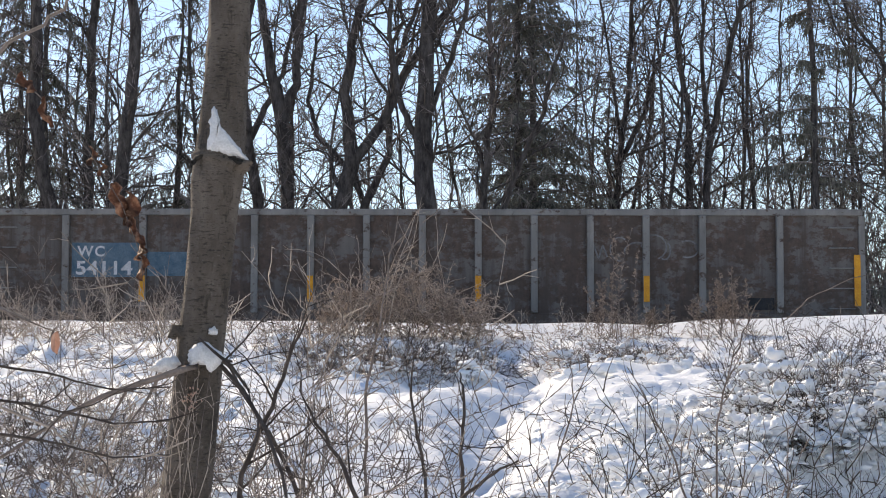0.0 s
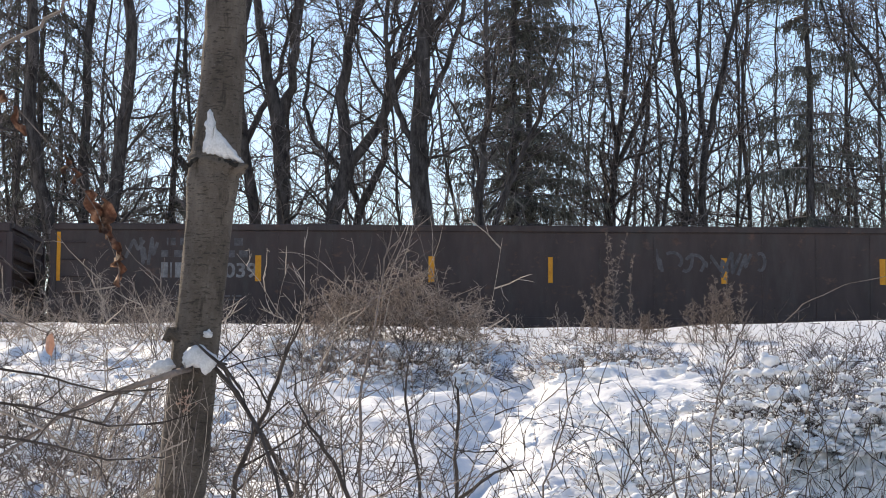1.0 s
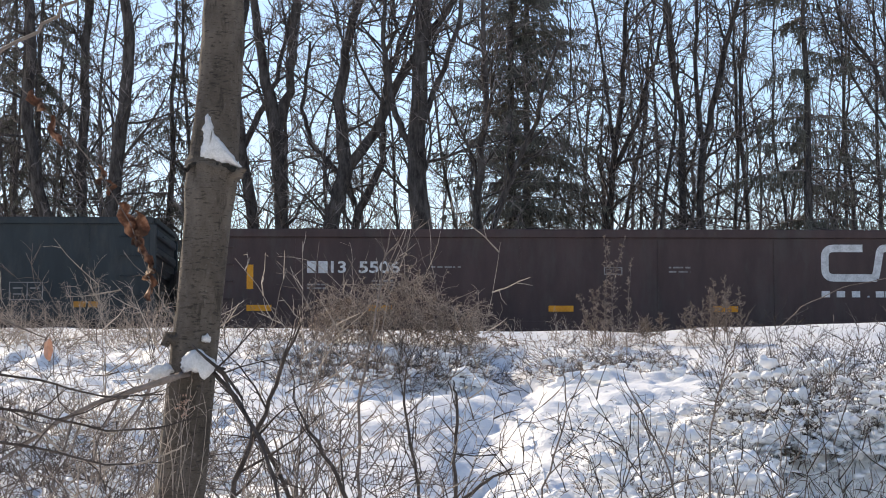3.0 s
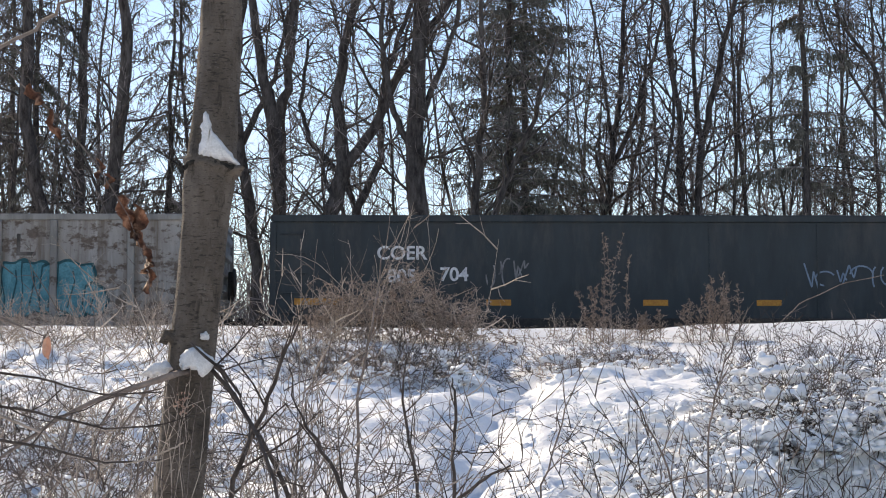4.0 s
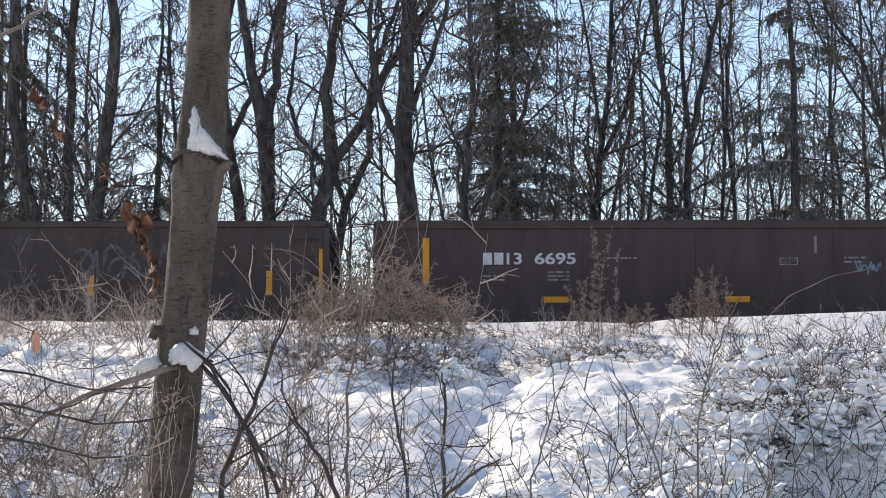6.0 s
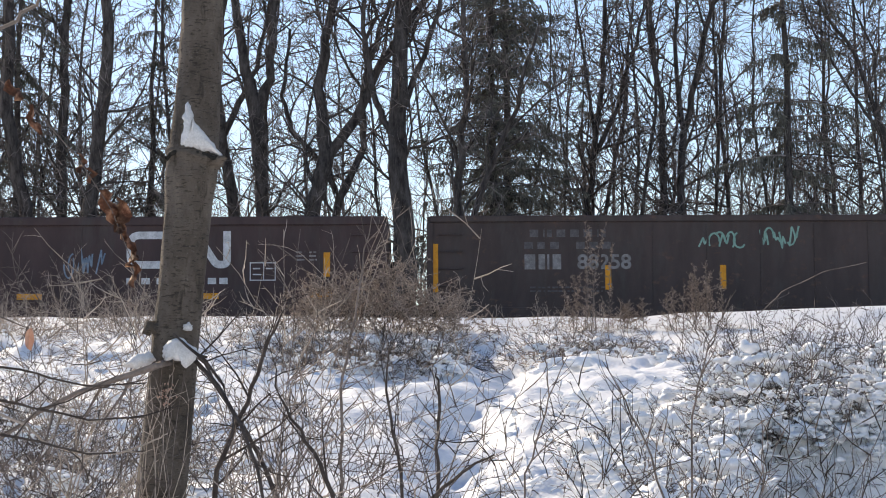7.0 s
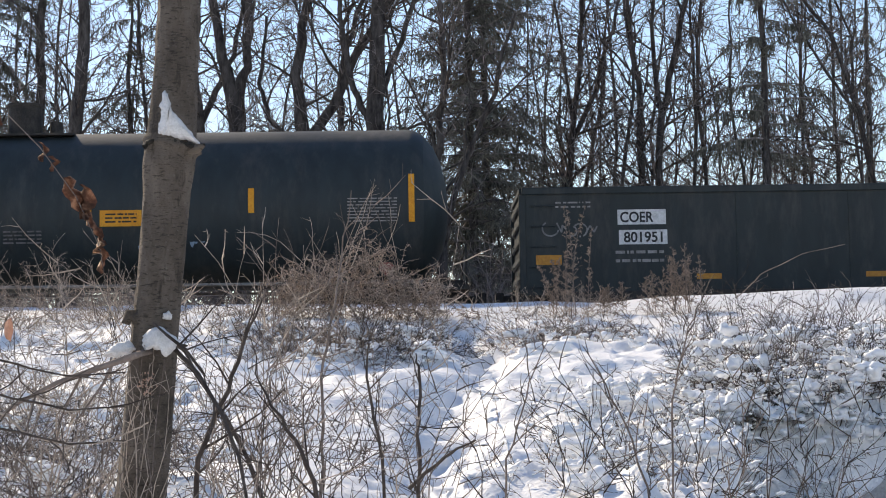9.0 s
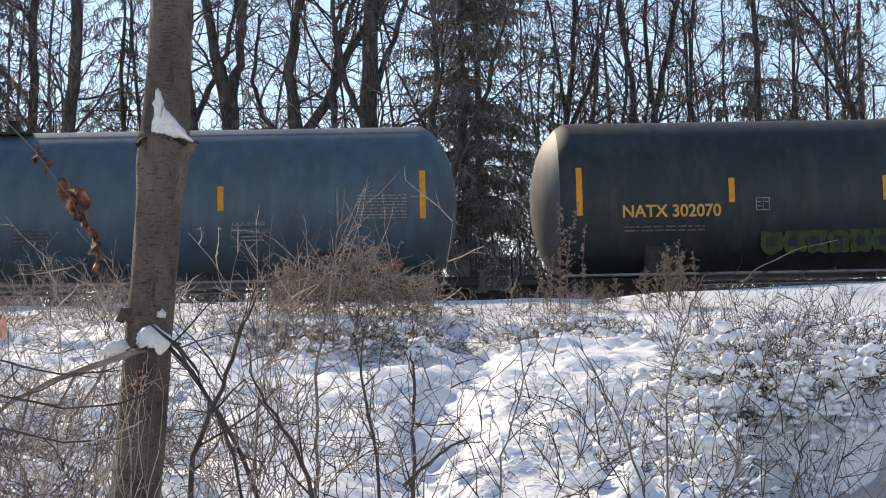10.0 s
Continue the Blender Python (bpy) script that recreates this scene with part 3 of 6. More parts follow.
def gondola(L, top, paint, ribs, rib_paint, label, chord=0.13, end_paint=None, sill=0.86, rib_depth=0.11, seams=(), end_style="ribbed", bottom_rib=0.92):
    """An open goods wagon: two sides, two ends, floor, chord, ribs, sill, bogies, couplers."""
    car = tagged(new("gondola_wagon"), label, "railway wagon", "wagons of the passing train")
    H, W = L / 2, 1.47
    for s in (-1, 1):
        y0, y1 = (s * W - 0.02, s * W + 0.02)
        part("side_sheet", boxes((-H + 0.02, H - 0.02, y0, y1, sill, top - chord)), paint, car)
        part("top_chord", boxes((-H, H, s * W - 0.07, s * W + 0.08, top - chord, top), bevel=0.012), rib_paint, car)
        part("side_sill", boxes((-H + 0.5, H - 0.5, s * W - 0.03, s * W + 0.045, 0.74, sill + 0.06), bevel=0.01), STEEL if paint in (NAVY, GREENBLACK) else paint, car)
    for x in ribs:
        for s in (-1, 1):
            y0, y1 = sorted((s * (W + 0.02), s * (W + 0.02 + rib_depth)))
            bm = bmesh.new()
            box(bm, x - 0.065, x + 0.065, y0, y1, bottom_rib, top - chord - 0.002, 0.012)
            for v in bm.verts:
                if v.co.z < bottom_rib + 0.05 and abs(v.co.y) > W + 0.06:
                    v.co.y -= s * 0.05
            part("side_rib", bm, rib_paint, car)
    for x in seams:
        part("side_seam", boxes((x - 0.02, x + 0.02, -W - 0.034, -W - 0.021, sill + 0.07, top - chord - 0.01)), paint, car)
    part("floor", boxes((-H + 0.05, H - 0.05, -W + 0.021, W - 0.021, 1.0, 1.08)), STEEL, car)
    part("centre_sill", boxes((-H + 0.1, H - 0.1, -0.22, 0.22, 0.68, 0.99)), STEEL, car)
    ep = end_paint or rib_paint
    for s in (-1, 1):
        xe = s * H
        part("end_sheet", boxes((min(xe, xe - s * 0.05), max(xe, xe - s * 0.05), -W + 0.021, W - 0.021, 1.081, top - 0.1)), ep, car)
        part("end_chord", boxes((min(xe + s * 0.05, xe - s * 0.1), max(xe + s * 0.05, xe - s * 0.1), -W + 0.08, W - 0.08, top - 0.09, top - 0.002)), ep, car)
        n = 5
        for k in range(n):
            z = 1.15 + (top - 0.35 - 1.15) * k / (n - 1)
            bm = bmesh.new()
            box(bm, min(xe + s * 0.002, xe + s * 0.055), max(xe + s * 0.002, xe + s * 0.055), -W + 0.15, W - 0.15, z, z + 0.17, 0.035)
            part("end_rib", bm, ep, car)
        for y0, y1 in ((-W - 0.05, -W + 0.06), (W - 0.06, W + 0.05)):
            part("corner_post", boxes((xe - 0.06, xe + 0.06, y0, y1, 0.9, top - chord - 0.002), bevel=0.01), rib_paint, car)
        part("end_sill", boxes((min(xe - s * 0.2, xe + s * 0.08), max(xe - s * 0.2, xe + s * 0.08), -W + 0.065, W - 0.065, 0.74, 1.0)), STEEL, car)
        ladder(car, xe - s * 0.38, -W - 0.02, 1.0, top - 0.35, rib_paint)
        ladder(car, xe + s * 0.16, -W + 0.4, 1.0, top - 0.35, rib_paint, "y")
        coupler(car, xe, s)
        truck(car, s * (H - 2.3))
    bm = bmesh.new()
    drum(bm, (H + 0.16, 0.7, 1.75), (1, 0, 0), 0.28, 0.04, 20)
    box(bm, H + 0.05, H + 0.14, 0.55, 0.85, 1.4, 1.95)
    part("brake_wheel", bm, STEEL, car)
    return car


def reflectors(car, rows, y, mat=None):
    for x0, x1, z0, z1 in rows:
        plates("reflector", [(x0, x1, z0, z1)], mat or YELLOW, car, y, 0.005, "yellow reflector strip")


FY = -1.492          # flat side faces


def ribbed_car(paint, rib_paint, label, end_paint=None):
    L = 16.27
    ribs = [-6.61, -5.18, -4.14, -3.11, -2.07, -1.035, 0.0, 1.035, 2.07, 3.11, 4.14, 5.18, 6.61]
    return gondola(L, 2.85, paint, ribs, rib_paint, label, chord=0.12, end_paint=end_paint)


def car_rusty():
    car = ribbed_car(RUSTY, RIBGREY, "rust-streaked grey ribbed steel gondola wagon with peeling paint")
    ry = -1.601
    reflectors(car, [(x - 0.055, x + 0.055, 1.12, 1.6) for x in (-5.18, -2.07, 1.035, 4.14)], ry)
    reflectors(car, [(7.98, 8.1, 1.05, 2.0), (-8.09, -7.98, 1.05, 2.0)], -1.53)
    plates("paint_patch", [(-6.5, -5.26, 1.58, 2.22), (-5.1, -4.25, 1.6, 2.05)], BLUEPATCH, car, FY, 0.004, "faded blue paint patch")
    letters("W", 0.2, -6.4, 1.96, WHITE, car, FY - 0.007)
    letters("C", 0.2, -6.07, 1.96, WHITE, car, FY - 0.007)
    letters("54114", 0.26, -6.42, 1.62, WHITE, car, FY - 0.007, width=1.05)
    plates("stencil_box", [(6.0, 6.5, 0.98, 1.2)], BLACK, car, FY, 0.02)
    scrawl(car, 3.2, 1.9, 1.8, 0.4, SPRAYWHITE, FY - 0.004, 3, 0.03, 6)
    return car


def blob(name, x, z, w, h, mat, parent, y, seed, lobes=6, label=""):
    """A filled bubble shape of spray paint."""
    rng = random.Random(seed)
    bm = bmesh.new()
    n = 48
    k = [rng.uniform(0.05, 0.14) for _ in range(3)]
    ring = []
    for i in range(n):
        a = 2 * math.pi * i / n
        r = 1 + k[0] * math.sin(lobes * a + seed) + k[1] * math.sin(3 * a + 2 * seed) * 0.6
        cx, cz = math.cos(a), math.sin(a)
        m = max(abs(cx), abs(cz)) ** 0.6
        ring.append(bm.verts.new((x + w / 2 + cx / m * r * w / 2, y, z + h / 2 + cz / m * r * h / 2)))
    bm.faces.new(ring[::1])
    return part(name, bm, mat, parent, label)


def car_white():
    car = ribbed_car(WORNWHITE, WHITERIB, "dirty white ribbed gondola wagon with teal and silver graffiti", WHITEEND_LIT)
    ry = -1.601
    reflectors(car, [(-5.24, -5.13, 1.12, 1.55)], ry, ORANGE)
    reflectors(car, [(4.1, 4.2, 1.14, 1.6)], -1.607)
    reflectors(car, [(-4.55, -4.43, 1.12, 1.3)], FY)
    reflectors(car, [(7.95, 8.08, 1.05, 1.95)], -1.53, ORANGE)
    reflectors(car, [(-7.82, -7.72, 1.1, 1.92)], FY, ORANGE)
    plates("paint_patch", [(-6.48, -5.26, 1.52, 2.16), (-5.05, -4.23, 1.52, 1.86)], NAVYPATCH, car, FY, 0.004, "dark blue paint patch")
    letters("WC", 0.2, -6.1, 1.9, WHITE, car, FY - 0.007, width=0.42)
    letters("540", 0.24, -6.35, 1.56, WHITE, car, FY - 0.007, width=0.75)
    letters("08", 0.24, -4.95, 1.56, WHITE, car, FY - 0.007, width=0.45)
    # washed-out big lettering of the old owner, as plain bars between the ribs
    rng = random.Random(4)
    for row, (z, cells) in enumerate(((2.07, range(0, 9)), (1.38, range(3, 8)))):
        for c in cells:
            x = -3.6 + c * 1.035 - 0.02
            a, b = rng.uniform(0.28, 0.36), rng.uniform(0.34, 0.42)
            kind = rng.choice("abc")
            t = 0.07
            if kind == "a":
                lots = [(x - a / 2, x - a / 2 + t, z, z + b), (x + a / 2 - t, x + a / 2, z, z + b), (x - a / 2 + t, x + a / 2 - t, z + b - t, z + b)]
            elif kind == "b":
                lots = [(x - a / 2, x + a / 2, z, z + t), (x - a / 2, x - a / 2 + t, z + t, z + b)]
            else:
                lots = [(x - t / 2, x + t / 2, z, z + b), (x - a / 2, x - t / 2, z + b - t, z + b)]
            plates("faded_bar", lots, DARKLET, car, FY, 0.003)
    # silver graffiti, with dark edge
    for i, (x, w, h) in enumerate(((-2.9, 0.85, 0.95), (-2.15, 0.6, 0.85), (-1.6, 0.6, 1.0), (-1.05, 0.75, 0.7), (-0.35, 0.5, 0.5))):
        blob("graffiti_edge", x - 0.04, 0.98, w + 0.1, h + 0.06, BLACK, car, FY - 0.004 - i * 0.0016, 20 + i, 5)
        blob("graffiti_fill", x, 1.01, w, h - 0.02, SILVER, car, FY - 0.0048 - i * 0.0016, 20 + i, 5, "silver spray-painted bubble")
        ribbon("graffiti_line", [[(x + w * 0.5, 1.2), (x + w * 0.45, 1.2 + h * 0.4), (x + w * 0.6, 1.25 + h * 0.45)]], 0.04, BLACK, car, FY - 0.0054 - i * 0.0016)
    for i, (x, w, h) in enumerate(((3.95, 0.55, 0.6), (4.25, 0.5, 1.0), (4.6, 0.45, 0.98), (4.95, 0.45, 0.95), (5.25, 0.65, 0.98), (5.75, 0.4, 0.55))):
        blob("graffiti_edge", x - 0.03, 0.95, w + 0.08, h + 0.06, TEALDARK, car, -1.497 - 0.004 - i * 0.0016, 40 + i, 4)
        blob("graffiti_fill", x, 0.98, w, h - 0.02, TEAL, car, -1.4978 - 0.004 - i * 0.0016, 40 + i, 4, "teal spray-painted bubble")
        ribbon("graffiti_line", [[(x + w * 0.3, 1.1), (x + w * 0.5, 1.1 + h * 0.5), (x + w * 0.45, 1.0 + h * 0.8)]], 0.03, TEALDARK, car, -1.4984 - 0.004 - i * 0.0016)
    scrawl(car, -7.6, 1.5, 0.7, 0.7, DARKLET, FY - 0.004, 8, 0.05, 4)
    scrawl(car, -4.15, 1.0, 0.7, 0.8, BLACK, FY - 0.004, 11, 0.035, 5)
    scrawl(car, 0.2, 1.02, 1.2, 0.2, BLACK, FY - 0.004, 12, 0.03, 8)
    return car


def maroon_car(number, prefix, stripes, tags=(), label="maroon smooth-sided gondola wagon with white emblem and yellow reflectors", top=2.62):
    L = 16.27
    H = L / 2
    car = gondola(L, top, MAROON, (), MAROON, label, chord=0.16, seams=[-6.4, -4.3, -2.2, 0.35, 2.5, 6.9], end_paint=MAROON)
    e = H
    reflectors(car, [(e - d - 0.23, e - d + 0.23, 1.09, 1.2) for d in (1.14, 3.3, 6.56, 9.6, 12.95, 15.18)], -1.52)
    reflectors(car, stripes, FY)
    emblem(car, e - 4.78, 1.66, 1.93, 0.69, WHITE, FY)
    panel_frame(car, e - 2.5, 1.43, 0.48, 0.34, FY)
    # owner's mark as two plain blocks, then the number
    x = e - 14.3
    plates("mark_block", [(x, x + 0.17, 1.8, 2.02), (x + 0.21, x + 0.38, 1.8, 2.02)], WHITE, car, FY, 0.003, "white painted block")
    letters(prefix, 0.22, x + 0.44, 1.8, WHITE, car, FY - 0.003, width=0.28)
    letters(number, 0.22, x + 0.96, 1.8, WHITE, car, FY - 0.003, width=0.76)
    small_lines(car, x + 0.0, 1.5, 0.4, 2, FY, seed=1)
    small_lines(car, x + 1.2, 1.5, 0.4, 3, FY, seed=2)
    small_lines(car, x + 2.3, 1.9, 0.55, 1, FY, seed=3)
    panel_frame(car, e - 8.8, 1.78, 0.34, 0.14, FY, FADED)
    small_lines(car, e - 7.6, 1.82, 0.4, 2, FY, seed=5, gap=0.08)
    small_lines(car, e - 1.65, 1.8, 0.16, 3, FY, seed=6)
    small_lines(car, e - 1.4, 1.8, 0.16, 3, FY, seed=7)
    if number in ("5469", "6695"):
        plates("chalk_stroke", [(-0.12, -0.07, 1.5, 2.44) if number == "5469" else (-0.02, 0.03, 2.0, 2.32)], FADED, car, FY, 0.003, "chalky white stroke")
    for t in tags:
        scrawl(car, *t)
    return car


def brown_car(number, prefix, block, label, stripes, tags):
    L = 16.3
    car = gondola(L, 2.62, MAROON_OLD, (), MAROON_OLD, label, chord=0.12, seams=[-7 + k * 1.0 for k in range(15)], end_paint=MAROON_OLD)
    reflectors(car, stripes, FY)
    x = -5.9 + block
    plates("mark_block", [(x, x + 0.2, 1.62, 1.9), (x + 0.26, x + 0.46, 1.62, 1.9)], FADED, car, FY, 0.003, "greyed white painted block")
    letters(prefix, 0.28, x + 0.52, 1.62, FADED, car, FY - 0.003, width=0.16 * len(prefix))
    letters(number, 0.28, x + 0.98, 1.62, FADED, car, FY - 0.003, width=0.2 * len(number))
    plates("faded_bar", [(x + 0.1 + 0.25 * k, x + 0.26 + 0.25 * k, 2.22, 2.36) for k in range(6)], DIMWHITE, car, FY, 0.003)
    plates("faded_bar", [(x + 0.0 + 0.24 * k, x + 0.16 + 0.24 * k, 2.0, 2.13) for k in range(7) if k != 3], DIMWHITE, car, FY, 0.003)
    small_lines(car, x + 0.1, 1.2, 1.4, 2, FY, DIMWHITE, seed=9)
    for t in tags:
        scrawl(car, *t)
    return car


def dark_car(paint, top, label):
    L = 16.2
    car = gondola(L, top, paint, (), paint, label, chord=0.13, seams=[-7.0, -4.1, -2, 0, 2, 4.1, 6.9], end_paint=paint)
    return car


def car_coer_a():
    car = dark_car(NAVY, 2.83, "blue-black smooth-sided gondola wagon with white lettering and orange reflectors")
    x = -8.1
    letters("COER", 0.26, x + 1.93, 2.0, WHITE, car, FY - 0.002, width=0.93)
    letters("805", 0.26, x + 2.12, 1.57, WHITE, car, FY - 0.002, width=0.52)
    letters("704", 0.26, x + 3.1, 1.6, WHITE, car, FY - 0.002, width=0.52)
    small_lines(car, x + 1.95, 1.1, 0.85, 2, FY, seed=3, gap=0.12, tall=0.05)
    reflectors(car, [(x + 0.4, x + 1.32, 1.16, 1.28)] + [(x + a, x + a + 0.46, 1.15, 1.26) for a in (3.95, 6.85, 8.95, 11.85, 14.75)], FY, ORANGE)
    panel_frame(car, x + 13.55, 1.28, 0.63, 0.34, FY, FADED)
    scrawl(car, x + 4.0, 1.55, 0.7, 0.5, SPRAYWHITE, FY - 0.003, 31, 0.03, 5)
    scrawl(car, x + 9.9, 1.5, 1.6, 0.45, SPRAYBLUE, FY - 0.003, 32, 0.03, 7)
    return car


def car_coer_b():
    car = dark_car(GREENBLACK, 2.86, "green-black smooth-sided gondola wagon with white number boards")
    x = -8.08
    plates("number_board", [(x + 1.75, x + 2.65, 2.15, 2.43), (x + 1.77, x + 2.67, 1.78, 2.05)], WHITE, car, FY, 0.006, "white number board")
    letters("COER", 0.2, x + 1.8, 2.19, BLACK, car, FY - 0.009, width=0.62)
    letters("801951", 0.2, x + 1.86, 1.815, BLACK, car, FY - 0.009, width=0.72)
    small_lines(car, x + 1.7, 1.45, 0.9, 2, FY, seed=13, gap=0.16, tall=0.055)
    small_lines(car, x + 0.6, 2.48, 0.65, 2, FY, FADED, seed=14, gap=0.08)
    scrawl(car, x + 0.4, 1.95, 0.95, 0.25, SPRAYWHITE, FY - 0.003, 35, 0.03, 5)
    reflectors(car, [(x + 0.22, x + 0.7, 1.42, 1.6), (15.5 + x, 15.9 + x, 1.42, 1.6)] + [(x + a, x + a + 0.46, 1.12, 1.22) for a in (3.2, 6.35, 9.5, 12.6)], FY, ORANGE)
    panel_frame(car, x + 13.55, 1.35, 0.46, 0.3, FY, FADED)
    scrawl(car, x + 11.3, 1.0, 1.8, 0.8, SPRAYWHITE, FY - 0.003, 36, 0.02, 6)
    scrawl(car, x + 12.6, 1.85, 0.4, 0.2, SPRAYWHITE, FY - 0.003, 37, 0.02, 4)
    scrawl(car, x + 15.3, 2.3, 0.6, 0.3, SPRAYWHITE, FY - 0.003, 38, 0.02, 4)
    small_lines(car, x + 14.9, 2.55, 0.5, 2, FY, FADED, seed=15)
    return car


def tank_wagon(paint, label, lettered, mid, tall_marks, short_marks):
    L, R, ZC = 16.5, 1.53, 2.65
    car = tagged(new("tank_wagon"), label, "railway wagon", "wagons of the passing train")
    bm = bmesh.new()
    prof = [(-L / 2, 0.0), (-L / 2 + 0.03, 0.45), (-L / 2 + 0.12, 0.85), (-L / 2 + 0.27, 1.18), (-L / 2 + 0.47, 1.42), (-L / 2 + 0.62, 1.515), (-L / 2 + 0.72, R)]
    prof += [(-L / 2 + 0.73 + k * (L - 1.46) / 6, R) for k in range(7)] + [(-a, r) for a, r in prof[::-1]]
    rings = []
    for x, r in prof:
        rings.append([bm.verts.new((x, r * math.cos(2 * math.pi * i / 56), ZC + r * math.sin(2 * math.pi * i / 56))) for i in range(56)] if r else [bm.verts.new((x, 0, ZC))])
    for a, b in zip(rings, rings[1:]):
        for i in range(56):
            j = (i + 1) % 56
            if len(a) == 1:
                bm.faces.new((a[0], b[j], b[i]))
            elif len(b) == 1:
                bm.faces.new((a[i], a[j], b[0]))
            else:
                bm.faces.new((a[i], a[j], b[j], b[i]))
    heads = [f for f in bm.faces if abs(f.calc_center_median().x) > L / 2 - 0.5]
    bmesh.ops.split(bm, geom=heads)
    two = bm.copy()
    cut = [f for f in two.faces if abs(f.calc_center_median().x) <= L / 2 - 0.5]
    bmesh.ops.delete(two, geom=cut, context="FACES")
    bmesh.ops.delete(bm, geom=[f for f in bm.faces if abs(f.calc_center_median().x) > L / 2 - 0.5], context="FACES")
    shell = part("tank_shell", bm, paint, car)
    smooth(shell.data)
    for s in (-1, 1):
        one = two.copy()
        bmesh.ops.delete(one, geom=[f for f in one.faces if f.calc_center_median().x * s < 0], context="FACES")
        # left head paler than the right: sunlight put into its paint
        o = part("tank_head", one, TANKHEAD_LIT if s < 0 else paint, car, "dished tank head")
        smooth(o.data)
    two.free()
    for x in (-5.2, -2.6, 0.0, 2.6, 5.2):
        w = bmesh.new()
        drum(w, (x, 0, ZC), (1, 0, 0), R + 0.004, 0.05, 56, caps=False)
        o = part("weld_band", w, paint, car)
        smooth(o.data)
    part("walkway", boxes((-L / 2 + 0.5, L / 2 - 0.5, -1.5, -1.2, 1.13, 1.17), (-L / 2 + 0.5, L / 2 - 0.5, 1.2, 1.5, 1.13, 1.17)), RIBGREY, car, "grey steel running board")
    part("stub_sill", boxes((-L / 2 - 0.3, -L / 2 + 3.2, -0.35, 0.35, 0.7, 1.25), (L / 2 - 3.2, L / 2 + 0.3, -0.35, 0.35, 0.7, 1.25), bevel=0.02), STEEL, car)
    for s in (-1, 1):
        part("end_platform", boxes((min(s * (L / 2 - 0.4), s * (L / 2 + 0.35)), max(s * (L / 2 - 0.4), s * (L / 2 + 0.35)), -1.5, 1.5, 1.0, 1.08)), STEEL, car)
        part("saddle", boxes((s * 5.9 - 0.3, s * 5.9 + 0.3, -1.2, 1.2, 1.1, 1.75), bevel=0.02), STEEL, car)
        bm = bmesh.new()
        for y in (-1.45, 1.45):
            drum(bm, (s * (L / 2 + 0.3), y, 1.45), (0, 0, 1), 0.02, 0.75, 8)
        drum(bm, (s * (L / 2 + 0.3), 0, 1.82), (0, 1, 0), 0.02, 2.9, 8)
        part("end_rail", bm, STEEL, car)
        coupler(car, s * (L / 2 + 0.25), s)
        truck(car, s * (L / 2 - 1.7))
    # fittings on top, mid: their place along the tank
    top = ZC + R
    bm = bmesh.new()
    drum(bm, (mid + 0.25, 0, top + 0.27), (0, 0, 1), 0.33, 0.58, 24)
    drum(bm, (mid + 0.25, 0, top + 0.57), (0, 0, 1), 0.36, 0.05, 24)
    part("valve_dome", bm, STEEL, car)
    bm = bmesh.new()
    drum(bm, (mid - 0.55, 0, top + 0.09), (0, 0, 1), 0.3, 0.22, 20)
    box(bm, mid - 1.0, mid - 0.3, -0.35, 0.35, top + 0.02, top + 0.1)
    part("manway", bm, STEEL, car)
    bm = bmesh.new()
    drum(bm, (mid + 0.85, 0, top + 0.12), (0, 0, 1), 0.12, 0.26, 14)
    part("safety_valve", bm, STEEL, car)
    for y0, y1 in ((-0.75, -0.4), (0.4, 0.75)):
        part("top_platform", boxes((mid - 1.3, mid + 1.3, y0, y1, top - 0.1, top - 0.06)), STEEL, car)
    for y in (-0.72, 0.72):
        bm = bmesh.new()
        for x in (-1.2, -0.4):
            drum(bm, (mid + x, y, top + 0.35), (0, 0, 1), 0.018, 0.9, 8)
        drum(bm, (mid - 0.8, y, top + 0.8), (1, 0, 0), 0.018, 0.84, 8)
        part("hand_rail", bm, STEEL, car)
    if not lettered:
        bm = bmesh.new()
        drum(bm, ((mid - 0.4 + 7.7) / 2, 0, top + 0.43), (1, 0, 0), 0.01, 8.1 - mid, 6)
        for x in (mid + 1.6, 7.68):
            drum(bm, (x, 0, top + 0.2), (0, 0, 1), 0.012, 0.46, 6)
        part("safety_cable", bm, STEEL, car)

    def on_shell(z):
        return -math.sqrt(max(0.0, (R + 0.012) ** 2 - (z - ZC) ** 2))

    def stripe(x, z0, z1, w=0.11):
        bm = bmesh.new()
        n = 6
        prev = None
        for i in range(n + 1):
            z = z0 + (z1 - z0) * i / n
            cur = (bm.verts.new((x - w / 2, on_shell(z), z)), bm.verts.new((x + w / 2, on_shell(z), z)))
            if prev:
                bm.faces.new((prev[0], prev[1], cur[1], cur[0]))
            prev = cur
        part("reflector", bm, YELLOW, car, "yellow reflector strip")

    for x in tall_marks:
        stripe(x, 2.26, 3.16)
    for x in short_marks:
        stripe(x, 2.46, 2.92)
    y = -R - 0.014
    if lettered:
        letters("NATX 302070", 0.24, -6.63, 2.2, GOLD, car, y, width=1.83, label="gold stencilled lettering")
        plates("notice_board", [(1.79, 2.56, 2.24, 2.54)], YELLOW, car, y, 0.01, "yellow notice plate")
        small_lines(car, 1.89, 2.31, 0.58, 3, y - 0.012, BLACK, seed=2)
        scrawl(car, 2.5, 1.78, 1.2, 0.36, SPRAYBLUE, y + 0.19, 51, 0.045, 7)
